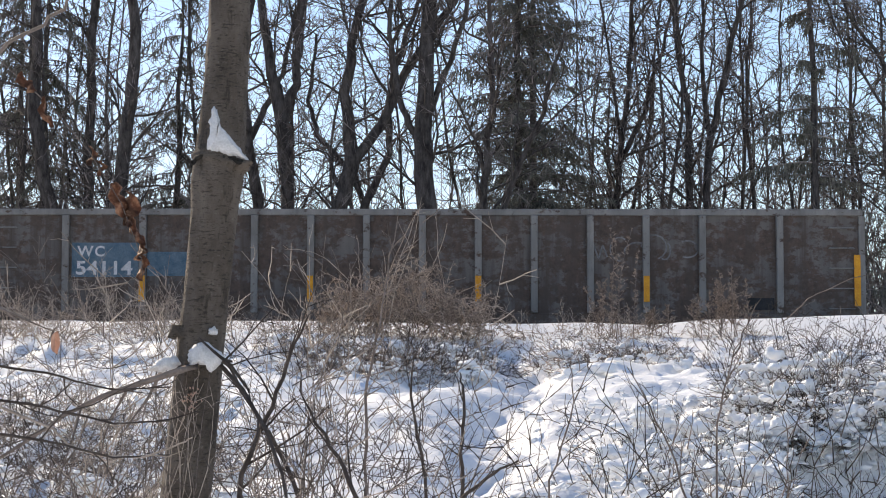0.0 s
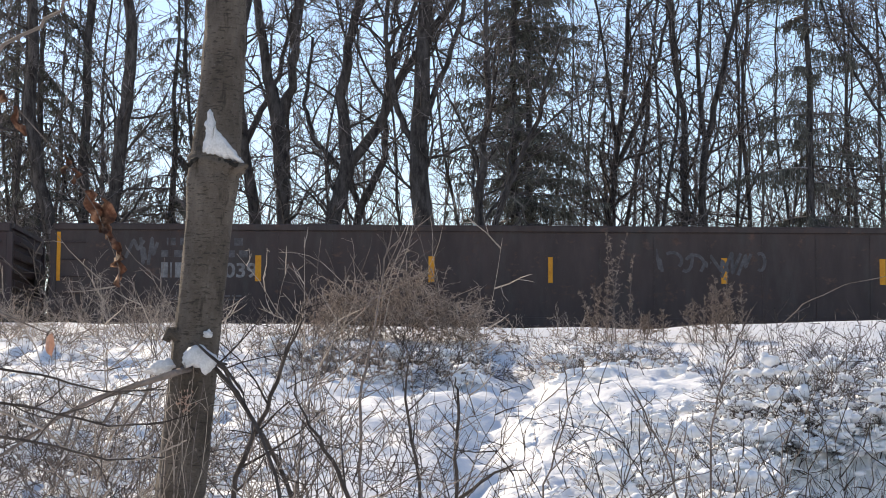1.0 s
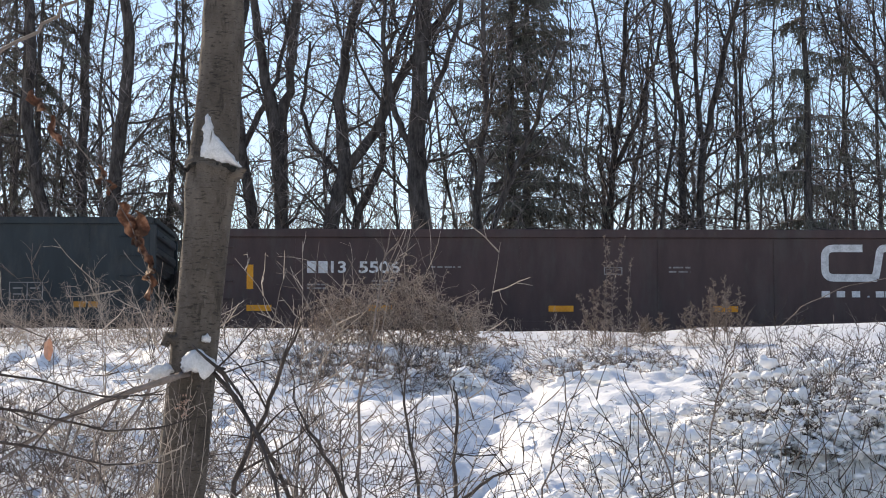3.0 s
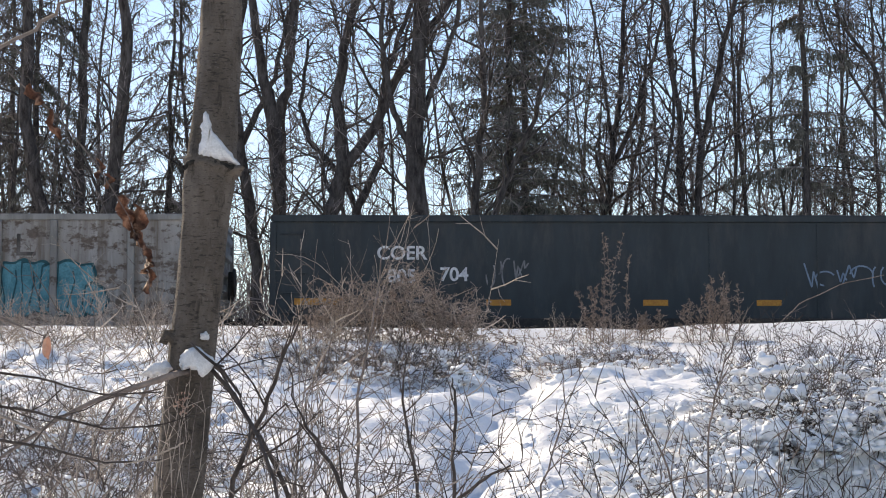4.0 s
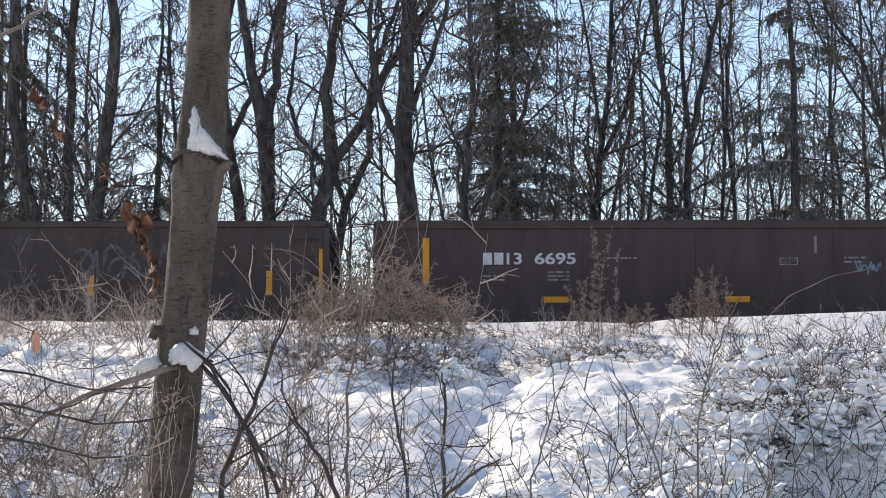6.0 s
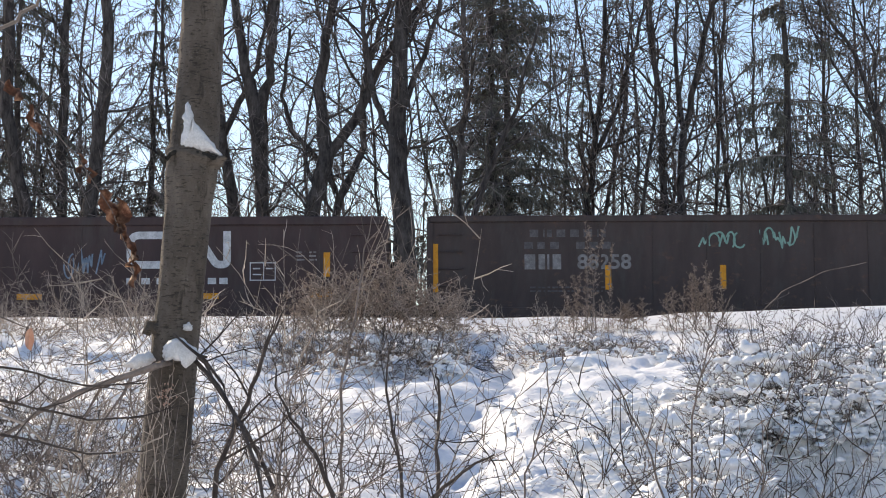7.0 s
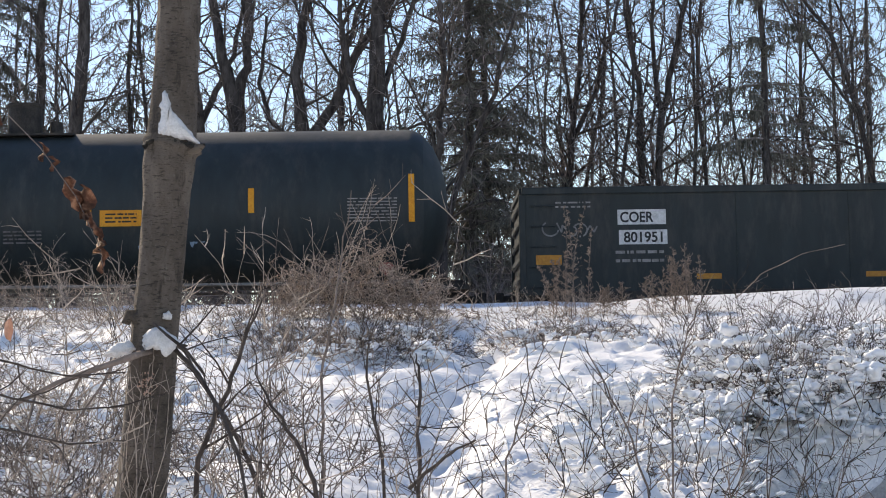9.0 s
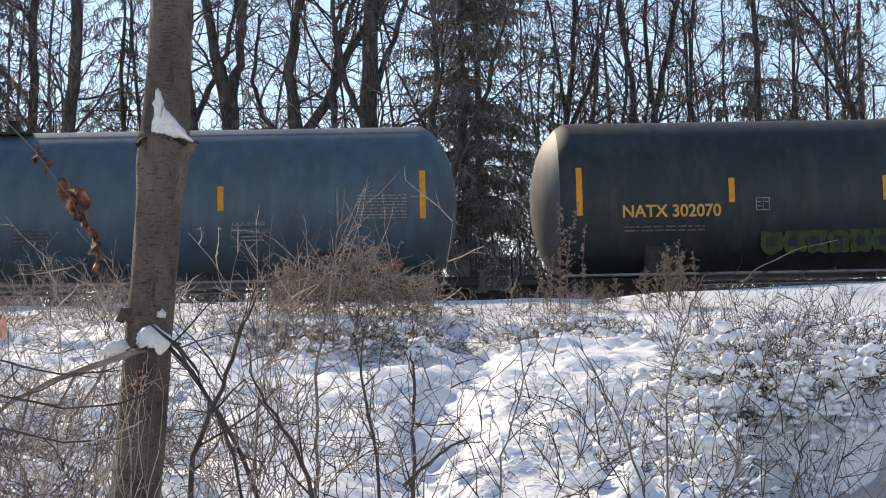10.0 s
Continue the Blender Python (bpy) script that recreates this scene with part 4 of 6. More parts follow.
        for k in range(6):
            blob("graffiti_fill", -4.05 + k * 0.42, 1.5, 0.42, 0.42 + 0.08 * (k % 3), OLIVE, car, y + 0.2 - 0.002 * k, 60 + k, 5, "olive green spray-painted bubble")
            blob("graffiti_core", -3.95 + k * 0.42, 1.62, 0.18, 0.2, BLACK, car, y + 0.198 - 0.002 * k, 70 + k, 5)
        panel_frame(car, -4.15, 2.3, 0.26, 0.24, y, FADED)
    else:
        letters("LIQUEFIED", 0.085, 4.05, 2.17, FADED, car, y + 0.05, width=0.6)
        letters("PETROLEUM GAS", 0.085, 4.02, 2.04, FADED, car, y + 0.075, width=0.74)
        small_lines(car, 4.2, 1.9, 0.4, 2, y + 0.12, FADED, seed=4)
        plates("chalk_stroke", [(5.98, 6.02, 2.15, 2.86)], FADED, car, y, 0.003, "thin chalky white stroke")
    small_lines(car, 6.36, 2.27, 0.92, 8, y + 0.01, FADED, seed=21, gap=0.06, tall=0.022)
    small_lines(car, -6.6, 1.95, 1.5, 2, y + 0.08, DIMWHITE, seed=22)
    small_lines(car, 0.0, 1.95, 0.7, 4, y + 0.08, DIMWHITE, seed=23)
    bm = bmesh.new()
    bmesh.ops.create_circle(bm, cap_ends=True, segments=4, radius=0.17, matrix=Matrix.Translation((7.06, -1.06, 1.46)) @ Matrix.Rotation(radians(90), 4, "X"))
    part("placard", bm, RED, car, "red diamond hazard placard")
    return car


SHORT = [(7.0, 7.12, 1.5, 1.95), (-7.28, -7.16, 1.5, 1.95)]
BROWN = [(8.02, 8.13, 1.55, 2.46), (-8.12, -8.02, 1.55, 2.46)] + [(x - 0.055, x + 0.055, 1.56, 2.04) for x in (7.21, 4.28, 1.05, -1.14, -4.35)]
BROWN_B = [(8.02, 8.13, 1.2, 2.1), (-8.1, -8.0, 1.2, 2.1)] + [(x - 0.055, x + 0.055, 1.24, 1.69) for x in (-4.85, -2.72, 0.5, 3.8, 7.1)]


def build_train():
    """Each wagon with its centre along the train, in metres from the reference point (positive to the head)."""
    return [
        (car_rusty(), 7.59),
        (brown_car("5039", "13", -0.25, "dark brown weathered gondola wagon with faded lettering", BROWN,
                   [(3.0, 1.75, 2.0, 0.4, DIMWHITE, FY - 0.004, 71, 0.06, 9), (-6.7, 1.9, 0.5, 0.5, DIMWHITE, FY - 0.004, 72, 0.06, 3)]), -9.6),
        (maroon_car("7068", "13", [(7.0, 7.12, 1.35, 2.25), (-7.12, -7.0, 1.4, 2.25)]), -26.7),
        (maroon_car("5506", "13", SHORT + [(-8.05, -7.95, 1.5, 2.3)]), -43.9),
        (car_coer_a(), -61.03),
        (car_white(), -78.37),
        (maroon_car("6695", "13", [(7.08, 7.19, 1.4, 2.3), (8.0, 8.1, 1.4, 2.34), (-7.28, -7.16, 1.45, 2.3)], [(0.75, 1.6, 0.5, 0.3, SPRAYBLUE, FY - 0.004, 81, 0.03, 5)]), -95.68),
        (brown_car("88258", "1", -0.5, "dark brown weathered gondola wagon with mint green tags", BROWN_B,
                   [(-3.1, 2.0, 0.75, 0.3, SPRAYGREEN, FY - 0.004, 91, 0.035, 6), (-2.0, 2.0, 0.7, 0.35, SPRAYGREEN, FY - 0.004, 92, 0.035, 6),
                    (3.4, 1.4, 2.2, 0.8, DIMWHITE, FY - 0.004, 93, 0.06, 7)]), -112.9),
        (maroon_car("5469", "13", SHORT, [(-2.4, 1.5, 1.6, 0.6, SPRAYWHITE, FY - 0.004, 101, 0.025, 6), (0.1, 1.5, 0.9, 0.7, SPRAYWHITE, FY - 0.004, 102, 0.03, 6),
                                          (2.2, 1.5, 0.7, 0.5, SPRAYBLUE, FY - 0.004, 103, 0.03, 6)],
                    "maroon gondola wagon with white emblem and chalky graffiti"), -130.02),
        (car_coer_b(), -147.4),
        (tank_wagon(TANKBLACK, "glossy black tank wagon with gold lettering and yellow reflectors", True, -0.13, (-7.43, 7.55), (-4.59, -1.71, 1.58, 4.58)), -165.1),
        (tank_wagon(TANKBLUE, "slate-blue tank wagon with yellow reflector strips", False, -1.1, (-7.43, 7.58), (-4.6, -1.75, 1.1, 3.84)), -183.02),
    ]


TRAIN = build_train()
HEAD0 = -8.167       # the reference point at the start


def run(t):
    """Metres that the train has gone after t seconds; it slows slightly."""
    return 18.61 * t - 0.0208 * t * t


# ---- vegetation ----
def tree(name, label, trunk, radii, seed, limbs=(), spacing=0.38, length=2.9, angle=52, deepest=2, group="bare trees behind the track", twigs=FAR_TWIG, start=0.3, rise=0.05):
    """A bare tree: a trunk along its axis points, main limbs, and branching down to twigs."""
    rng = random.Random(seed)
    th = tagged(new(name), label, "tree", group)
    big, small = Sticks(), Sticks()
    foot = Vector(trunk[0])
    foot.z = ground_z(foot.x, foot.y) - 0.3
    trunk, radii = [foot] + [Vector(p) for p in trunk], [radii[0] * 1.25] + list(radii)

    def finer(points, rad, n=4):
        p, r = [], []
        for i in range(len(points) - 1):
            a, b = Vector(points[i]), Vector(points[i + 1])
            for k in range(n):
                j = Vector((rng.gauss(0, 0.03), rng.gauss(0, 0.03), 0)) if (i or k) else Vector()
                p.append(a.lerp(b, k / n) + j)
                r.append(rad[i] + (rad[i + 1] - rad[i]) * k / n)
        return p + [Vector(points[-1])], r + [rad[-1]]

    for pts, rad in ((trunk, radii), *limbs):
        p, r = finer(pts, rad)
        big.chain(p, r)
        sprout(small, p, r, rng, 0, spacing, length, angle, rise, start, 0.55, deepest, 0.2, 0.5, 0.0088)
    mesh_ob("trunk", big.mesh("trunk", 10), BARK, th)
    tagged(mesh_ob("branch_growth", small.mesh("branch_growth", 4, 0.014, 9), BARK, th), kind="stuff")
    tagged(mesh_ob("twig_growth", small.mesh("twig_growth", 3, 0.0, 0.014), twigs, th), kind="stuff")
    return th


def simple_tree(x, y, r, lean, tall, seed, spacing=0.42, length=2.7):
    z = ground_z(x, y) - 0.2
    rng = random.Random(seed * 7 + 1)
    pts = [(x, y, z)]
    for k in range(1, 5):
        pts.append((x + lean * tall * k / 4 + rng.gauss(0, 0.22), y + rng.gauss(0, 0.15), z + tall * k / 4))
    return tree("bare_tree", "leafless slender tree with dark bark and fine twigs", pts, [r, r * 0.85, r * 0.65, r * 0.4, r * 0.12], seed, spacing=spacing, length=length, start=0.12)


def spruce(x, y, tall, spread, seed, label, droop=0.35, density=1.0, low=0.1, needle=0.18, hang=0.0, fill=4.2, step=0.32):
    """A spruce: whorls of drooping boughs with hanging needle sprays and gaps."""
    rng = random.Random(seed)
    z0 = ground_z(x, y) - 0.2
    th = tagged(new("spruce_tree"), label, "tree", "spruces behind the track")
    trunk, wood = Sticks(), Sticks()
    trunk.chain([Vector((x + rng.gauss(0, 0.04), y, z0 + tall * k / 8)) for k in range(9)], [0.16 * (1 - k / 8.3) for k in range(9)])
    needles = []
    z = low * tall
    while z < min(tall * 0.97, 14.0):
        f = 1 - z / tall
        for b in range(rng.randint(3, 5)):
            if rng.random() > 0.86 * density:
                continue
            a = rng.random() * 6.283
            ln = spread * (0.25 + 0.75 * f) * rng.uniform(0.55, 1.1)
            p = Vector((x, y, z0 + z))
            d = Vector((math.cos(a), math.sin(a), rng.uniform(-0.1, 0.2)))
            pts, rad = [p], [0.028 * f + 0.008]
            n = 7
            for i in range(n):
                d = (d + Vector((rng.gauss(0, 0.05), rng.gauss(0, 0.05), -droop * 0.16 + (0.16 * droop if i > 4 else 0)))).normalized()
                pts.append(pts[-1] + d * ln / n)
                rad.append(rad[0] * (1 - (i + 1) / (n + 1)))
            wood.chain(pts, rad)
            sprout(wood, pts, rad, rng, 2, 0.34, ln * 0.3, 50, -0.08, 0.15, 0.5, 2, 0.12, 0.6, 0.007)
            for i in range(1, n + 1):
                for k in range(int(fill * ln / n / 0.25) + 1):
                    q = pts[i - 1].lerp(pts[i], rng.random())
                    side = d.cross(Vector((0, 0, 1))).normalized() * rng.choice((-1, 1))
                    dd = (side * rng.uniform(0.1, 0.8) + d * rng.uniform(0.1, 0.7) + Vector((0, 0, -rng.uniform(0.2, 1.2 + droop) - hang))).normalized()
                    l2 = rng.uniform(0.15, 0.5) * (0.6 + 0.5 * f)
                    needles.append((q, dd, l2))
        z += step * rng.uniform(0.69, 1.31)
    mesh_ob("trunk", trunk.mesh("trunk", 10), BARK, th)
    tagged(mesh_ob("bough_growth", wood.mesh("bough_growth", 4), FAR_TWIG, th), kind="stuff")
    # each spray: a thin stem with flat short needles' tufts along it
    rows = Sticks()
    for q, dd, l2 in needles:
        e = q + dd * l2 + Vector((0, 0, -0.12 * l2))
        rows.chain([q, e], [0.018, 0.006])
        for k in range(2):
            s = q.lerp(e, rng.uniform(0.1, 0.9))
            w = Vector((rng.gauss(0, 1), rng.gauss(0, 1), rng.gauss(-0.5, 0.6))).normalized()
            rows.chain([s, s + w * rng.uniform(0.08, needle * 1.3)], [0.013, 0.004])
    tagged(mesh_ob("foliage", rows.mesh("foliage", 3), NEEDLES, th), kind="stuff")
    return th


def forked_trees():
    """The large dark trees with forked stems, behind the track."""
    g = "leafless tall tree with a dark forked trunk"
    tree("bare_tree", g, [(-4.291, 52, 3.154), (-4.304, 52, 4.641), (-4.565, 52, 7.188), (-4.846, 52, 8.546), (-5.214, 52, 10.824)], [0.2, 0.18, 0.2, 0.13, 0.1], 1,
         [([(-4.503, 52, 6.962), (-4.184, 52, 7.942), (-4.075, 52, 9.152), (-3.972, 52, 11.13)], [0.13, 0.12, 0.11, 0.09])])
    tree("bare_tree", g, [(-3.018, 50, 2.977), (-2.857, 50, 4.478), (-2.522, 50, 5.7), (-2.701, 50, 6.999), (-2.596, 50, 8.597), (-2.131, 50, 10.351)], [0.23, 0.21, 0.2, 0.14, 0.12, 0.1], 2,
         [([(-2.522, 50, 5.628), (-1.826, 50, 6.566), (-1.259, 50, 7.87), (-0.544, 50, 8.889), (0.533, 50, 10.498)], [0.14, 0.13, 0.11, 0.1, 0.07]),
          ([(-1.472, 50, 7.435), (-1.62, 50, 8.452), (-1.306, 50, 9.181), (-1.484, 50, 10.498)], [0.07, 0.06, 0.05, 0.04])])
    tree("bare_tree", g, [(-0.591, 49, 2.75), (-0.636, 49, 4.29), (-0.766, 49, 6.122), (-0.645, 49, 8.396), (-0.438, 49, 10.402)], [0.29, 0.26, 0.23, 0.19, 0.15], 3,
         [([(-0.878, 49, 5.91), (-1.273, 49, 6.83), (-1.589, 49, 8.681), (-1.596, 49, 10.402)], [0.09, 0.08, 0.06, 0.05]),
          ([(-0.711, 49, 6.405), (-0.18, 49, 7.683), (0.268, 49, 9.111), (0.451, 49, 10.258)], [0.09, 0.07, 0.06, 0.05])])
    tree("bare_tree", "leafless leaning tree with a slender forked trunk", [(-5.132, 54, 3.487), (-5.333, 54, 5.032), (-5.598, 54, 6.741), (-5.775, 54, 8.775), (-5.492, 54, 11.298)], [0.17, 0.16, 0.13, 0.1, 0.08], 4,
         [([(-5.582, 54, 6.741), (-5.144, 54, 7.678), (-4.689, 54, 8.618), (-4.241, 54, 10.666)], [0.1, 0.09, 0.07, 0.04])])
    tree("bare_tree", g, [(-2.823, 56, 3.514), (-2.466, 56, 5.276), (-1.802, 56, 6.726), (-1.904, 56, 8.182), (-1.333, 56, 10.136), (-0.694, 56, 11.938)], [0.13, 0.12, 0.1, 0.09, 0.07, 0.05], 5,
         [([(-2.595, 56, 5.437), (-2.951, 56, 6.241), (-3.885, 56, 7.209), (-4.133, 56, 8.181), (-3.907, 56, 10.135)], [0.09, 0.08, 0.07, 0.06, 0.04])])
    tree("bare_tree", g, [(-8.486, 50, 2.828), (-8.471, 50, 4.401), (-8.268, 50, 6.707), (-8.081, 50, 8.449), (-8.23, 50, 10.496)], [0.2, 0.18, 0.17, 0.15, 0.12], 6)
    tree("bare_tree", g, [(-10.427, 53, 3.087), (-10.733, 53, 4.754), (-11.303, 53, 7.351), (-11.197, 53, 9.508), (-11.358, 53, 11.371)], [0.2, 0.18, 0.17, 0.14, 0.1], 7)
    tree("bare_tree", g, [(-10.381, 56, 3.347), (-10.334, 56, 5.109), (-10.305, 56, 7.853), (-10.267, 56, 10.132), (-10.223, 56, 12.1)], [0.16, 0.15, 0.13, 0.12, 0.1], 8)
    tree("bare_tree", g, [(6.482, 55, 3.277), (6.531, 55, 5.005), (6.587, 55, 7.378), (6.263, 55, 9.45), (6.049, 55, 11.861)], [0.11, 0.1, 0.09, 0.075, 0.06], 9)
    tree("bare_tree", g, [(6.981, 55, 3.278), (7.0, 55, 5.005), (7.118, 55, 7.061), (7.596, 55, 8.971), (8.344, 55, 11.861)], [0.12, 0.11, 0.1, 0.08, 0.06], 10,
         [([(7.118, 55, 7.061), (6.888, 55, 8.971), (6.995, 55, 11.538)], [0.08, 0.06, 0.04])])
    tree("bare_tree", g, [(4.568, 57, 3.449), (4.58, 57, 5.24), (4.923, 57, 7.7), (5.185, 57, 10.014), (5.17, 57, 12.346)], [0.1, 0.09, 0.08, 0.07, 0.05], 11,
         [([(4.752, 57, 6.549), (5.495, 57, 8.029), (6.0, 57, 9.848), (6.512, 57, 12.012)], [0.08, 0.07, 0.05, 0.04])])
    tree("bare_tree", g, [(0.779, 44, 0.818), (0.743, 44, 2.317), (0.656, 44, 4.205), (0.846, 44, 6.364), (0.785, 44, 8.93)], [0.13, 0.12, 0.09, 0.07, 0.04], 12,
         [([(0.718, 44, 2.317), (1.157, 44, 3.827), (1.978, 44, 5.855), (2.489, 44, 7.644)], [0.09, 0.07, 0.05, 0.03])])
    tree("bare_tree", g, [(12.371, 52, 4.209), (11.976, 52, 6.447), (11.277, 52, 8.553), (10.409, 52, 9.916), (10.132, 52, 11.133)], [0.075, 0.065, 0.055, 0.04, 0.03], 13,
         [([(12.2, 52, 5.2), (11.9, 52.3, 6.9), (11.95, 52.6, 8.6), (11.2, 52.8, 10.8)], [0.05, 0.045, 0.035, 0.02]), ([(11.976, 52, 6.447), (11.1, 51.7, 7.5), (10.1, 51.5, 9.1), (9.6, 51.5, 10.6)], [0.045, 0.04, 0.03, 0.02])])


forked_trees()
rng0 = random.Random(5)
for k, (x, y) in enumerate([(-13.2, 58), (-11.4, 64), (-9.6, 57), (-4.2, 62), (-2.6, 66), (0.3, 60), (1.4, 66), (3.6, 60), (5.0, 64), (6.6, 61),
                            (7.7, 66), (8.7, 58), (10.4, 62), (11.8, 57), (12.9, 65), (14.3, 60), (-6.0, 70), (4.4, 72), (9.6, 71), (2.4, 55), (5.6, 54), (-14.6, 63), (-8.0, 66), (-7.1, 59), (-5.1, 57), (-1.4, 58), (-0.5, 71), (3.0, 68), (6.0, 57), (7.1, 73), (11.1, 69), (13.4, 72), (-12.4, 70), (-10.4, 73), (-3.4, 74), (4.6, 57), (8.1, 62), (9.2, 65), (11.6, 61), (12.4, 58), (-13.6, 56), (-12.3, 59), (-13.0, 66), (8.0, 56), (12.9, 55), (5.4, 62), (9.9, 57), (11.3, 59), (-9.0, 62), (-12.0, 54)]):
    simple_tree(x, y, rng0.uniform(0.035, 0.08), rng0.uniform(-0.1, 0.1), rng0.uniform(14, 18), 40 + k)
spruce(1.78, 54, 19.0, 3.3, 1, "dense grey-green spruce with level boughs", 0.25, 1.16, 0.04, 0.2, 0.0, 4.4, 0.27)
spruce(2.35, 58, 19.0, 2.7, 7, "dense spruce crowded behind another spruce", 0.25, 0.95, 0.04, 0.2, 0.0, 3.2)
spruce(9.46, 52, 15.5, 3.2, 2, "tall open spruce with curtains of hanging sprays", 0.35, 0.62, 0.06, 0.15, 1.0, 5.4)
spruce(-11.6, 56, 15.0, 4.2, 3, "dark spruce half hidden behind bare trunks", 0.8, 0.7, 0.05)
spruce(-13.4, 61, 15.0, 4.0, 8, "dark spruce in the depth of the wood", 0.7, 0.8, 0.05, fill=3.2)
spruce(-8.3, 60, 14.0, 3.8, 5, "ragged spruce standing behind bare trunks", 0.8, 0.6, 0.05, fill=3.2)
spruce(13.6, 58, 14.0, 3.6, 4, "spruce with drooping boughs at the wood's edge", 0.9, 0.6, 0.05, fill=3.2)
spruce(5.2, 66, 11.0, 3.4, 6, "small spruce behind slender bare trees", 0.6, 0.5, 0.05, fill=3.2)


def far_wood():
    """The distant brushy wood that closes the view under the crowns, and brush close behind the track."""
    rng = random.Random(9)
    st = Sticks()
    for k in range(300):
        x, y = rng.uniform(-24, 24), rng.uniform(60, 95)
        z = ground_z(x, y)
        p, r = bend((x, y, z), (rng.gauss(0, 0.14), 0, 1), rng.uniform(3, 11), 6, rng.uniform(0.02, 0.07), 0.012, rng, 0.09)
        st.chain(p, r)
        sprout(st, p, r, rng, 2, 0.2, 1.5, 45, 0.05, 0.12, 0.5, 2, 0.16, 0.55, 0.011)
    tagged(mesh_ob("distant_woods", st.mesh("distant_woods", 3), FAR_TWIG), "distant leafless brush and saplings", "woods", kind="stuff")
    st = Sticks()
    for k in range(190):
        x, y = rng.uniform(-12, 12), rng.uniform(42, 50)
        z = ground_z(x, y)
        p, r = bend((x, y, z), (rng.gauss(0, 0.3), rng.gauss(0, 0.3), 1), rng.uniform(0.8, 3.2), 5, rng.uniform(0.008, 0.02), 0.006, rng, 0.16)
        st.chain(p, r)
        sprout(st, p, r, rng, 2, 0.12, 0.8, 48, 0.03, 0.1, 0.5, 2, 0.18, 0.6, 0.007)
    for k in range(240):
        x, y = rng.uniform(-15, 15), rng.uniform(50, 64)
        p, r = bend((x, y, ground_z(x, y)), (rng.gauss(0, 0.35), 0, 1), rng.uniform(1.6, 3.6), 5, rng.uniform(0.015, 0.035), 0.012, rng, 0.18)
        st.chain(p, r)
        sprout(st, p, r, rng, 2, 0.13, 0.9, 50, 0.02, 0.05, 0.5, 2, 0.2, 0.7, 0.016)
    tagged(mesh_ob("brush_behind_track", st.mesh("brush_behind_track", 3), FAR_TWIG), "dark leafless brush behind the track", "brush", kind="stuff")


far_wood()


# lumps of snow
def lump_mesh(name, rows, seed, sub=2):
    """Uneven rounded lumps of snow: rows of x, y, z, rx, ry, rz."""
    bm = bmesh.new()
    bmesh.ops.create_icosphere(bm, subdivisions=sub, radius=1.0)
    base = np.array([v.co[:] for v in bm.verts])
    tri = np.array([[v.index for v in f.verts] for f in bm.faces])
    bm.free()
    a = np.array(rows, float)
    rs = np.random.RandomState(seed)
    out = []
    ph = rs.uniform(0, 6.28, (len(a), 6))
    d = (1 + 0.24 * np.sin(base[None, :, 0] * 3.1 + ph[:, None, 0]) + 0.22 * np.sin(base[None, :, 1] * 3.7 + ph[:, None, 1])
         + 0.16 * np.sin(base[None, :, 2] * 4.3 + ph[:, None, 2]) + 0.15 * np.sin(base[None, :, 0] * 7 + base[None, :, 2] * 6 + ph[:, None, 3])
         + 0.1 * np.sin(base[None, :, 1] * 9 - base[None, :, 0] * 8 + ph[:, None, 5]))
    v = base[None] * d[..., None] * a[:, None, 3:6]
    c, s = np.cos(ph[:, 4]), np.sin(ph[:, 4])
    vx = v[..., 0] * c[:, None] - v[..., 1] * s[:, None]
    vy = v[..., 0] * s[:, None] + v[..., 1] * c[:, None]
    verts = np.stack([vx, vy, v[..., 2]], -1) + a[:, None, 0:3]
    faces = (tri[None] + (np.arange(len(a)) * len(base))[:, None, None]).reshape(-1, 3)
    return raw_mesh(name, verts.reshape(-1, 3), faces)


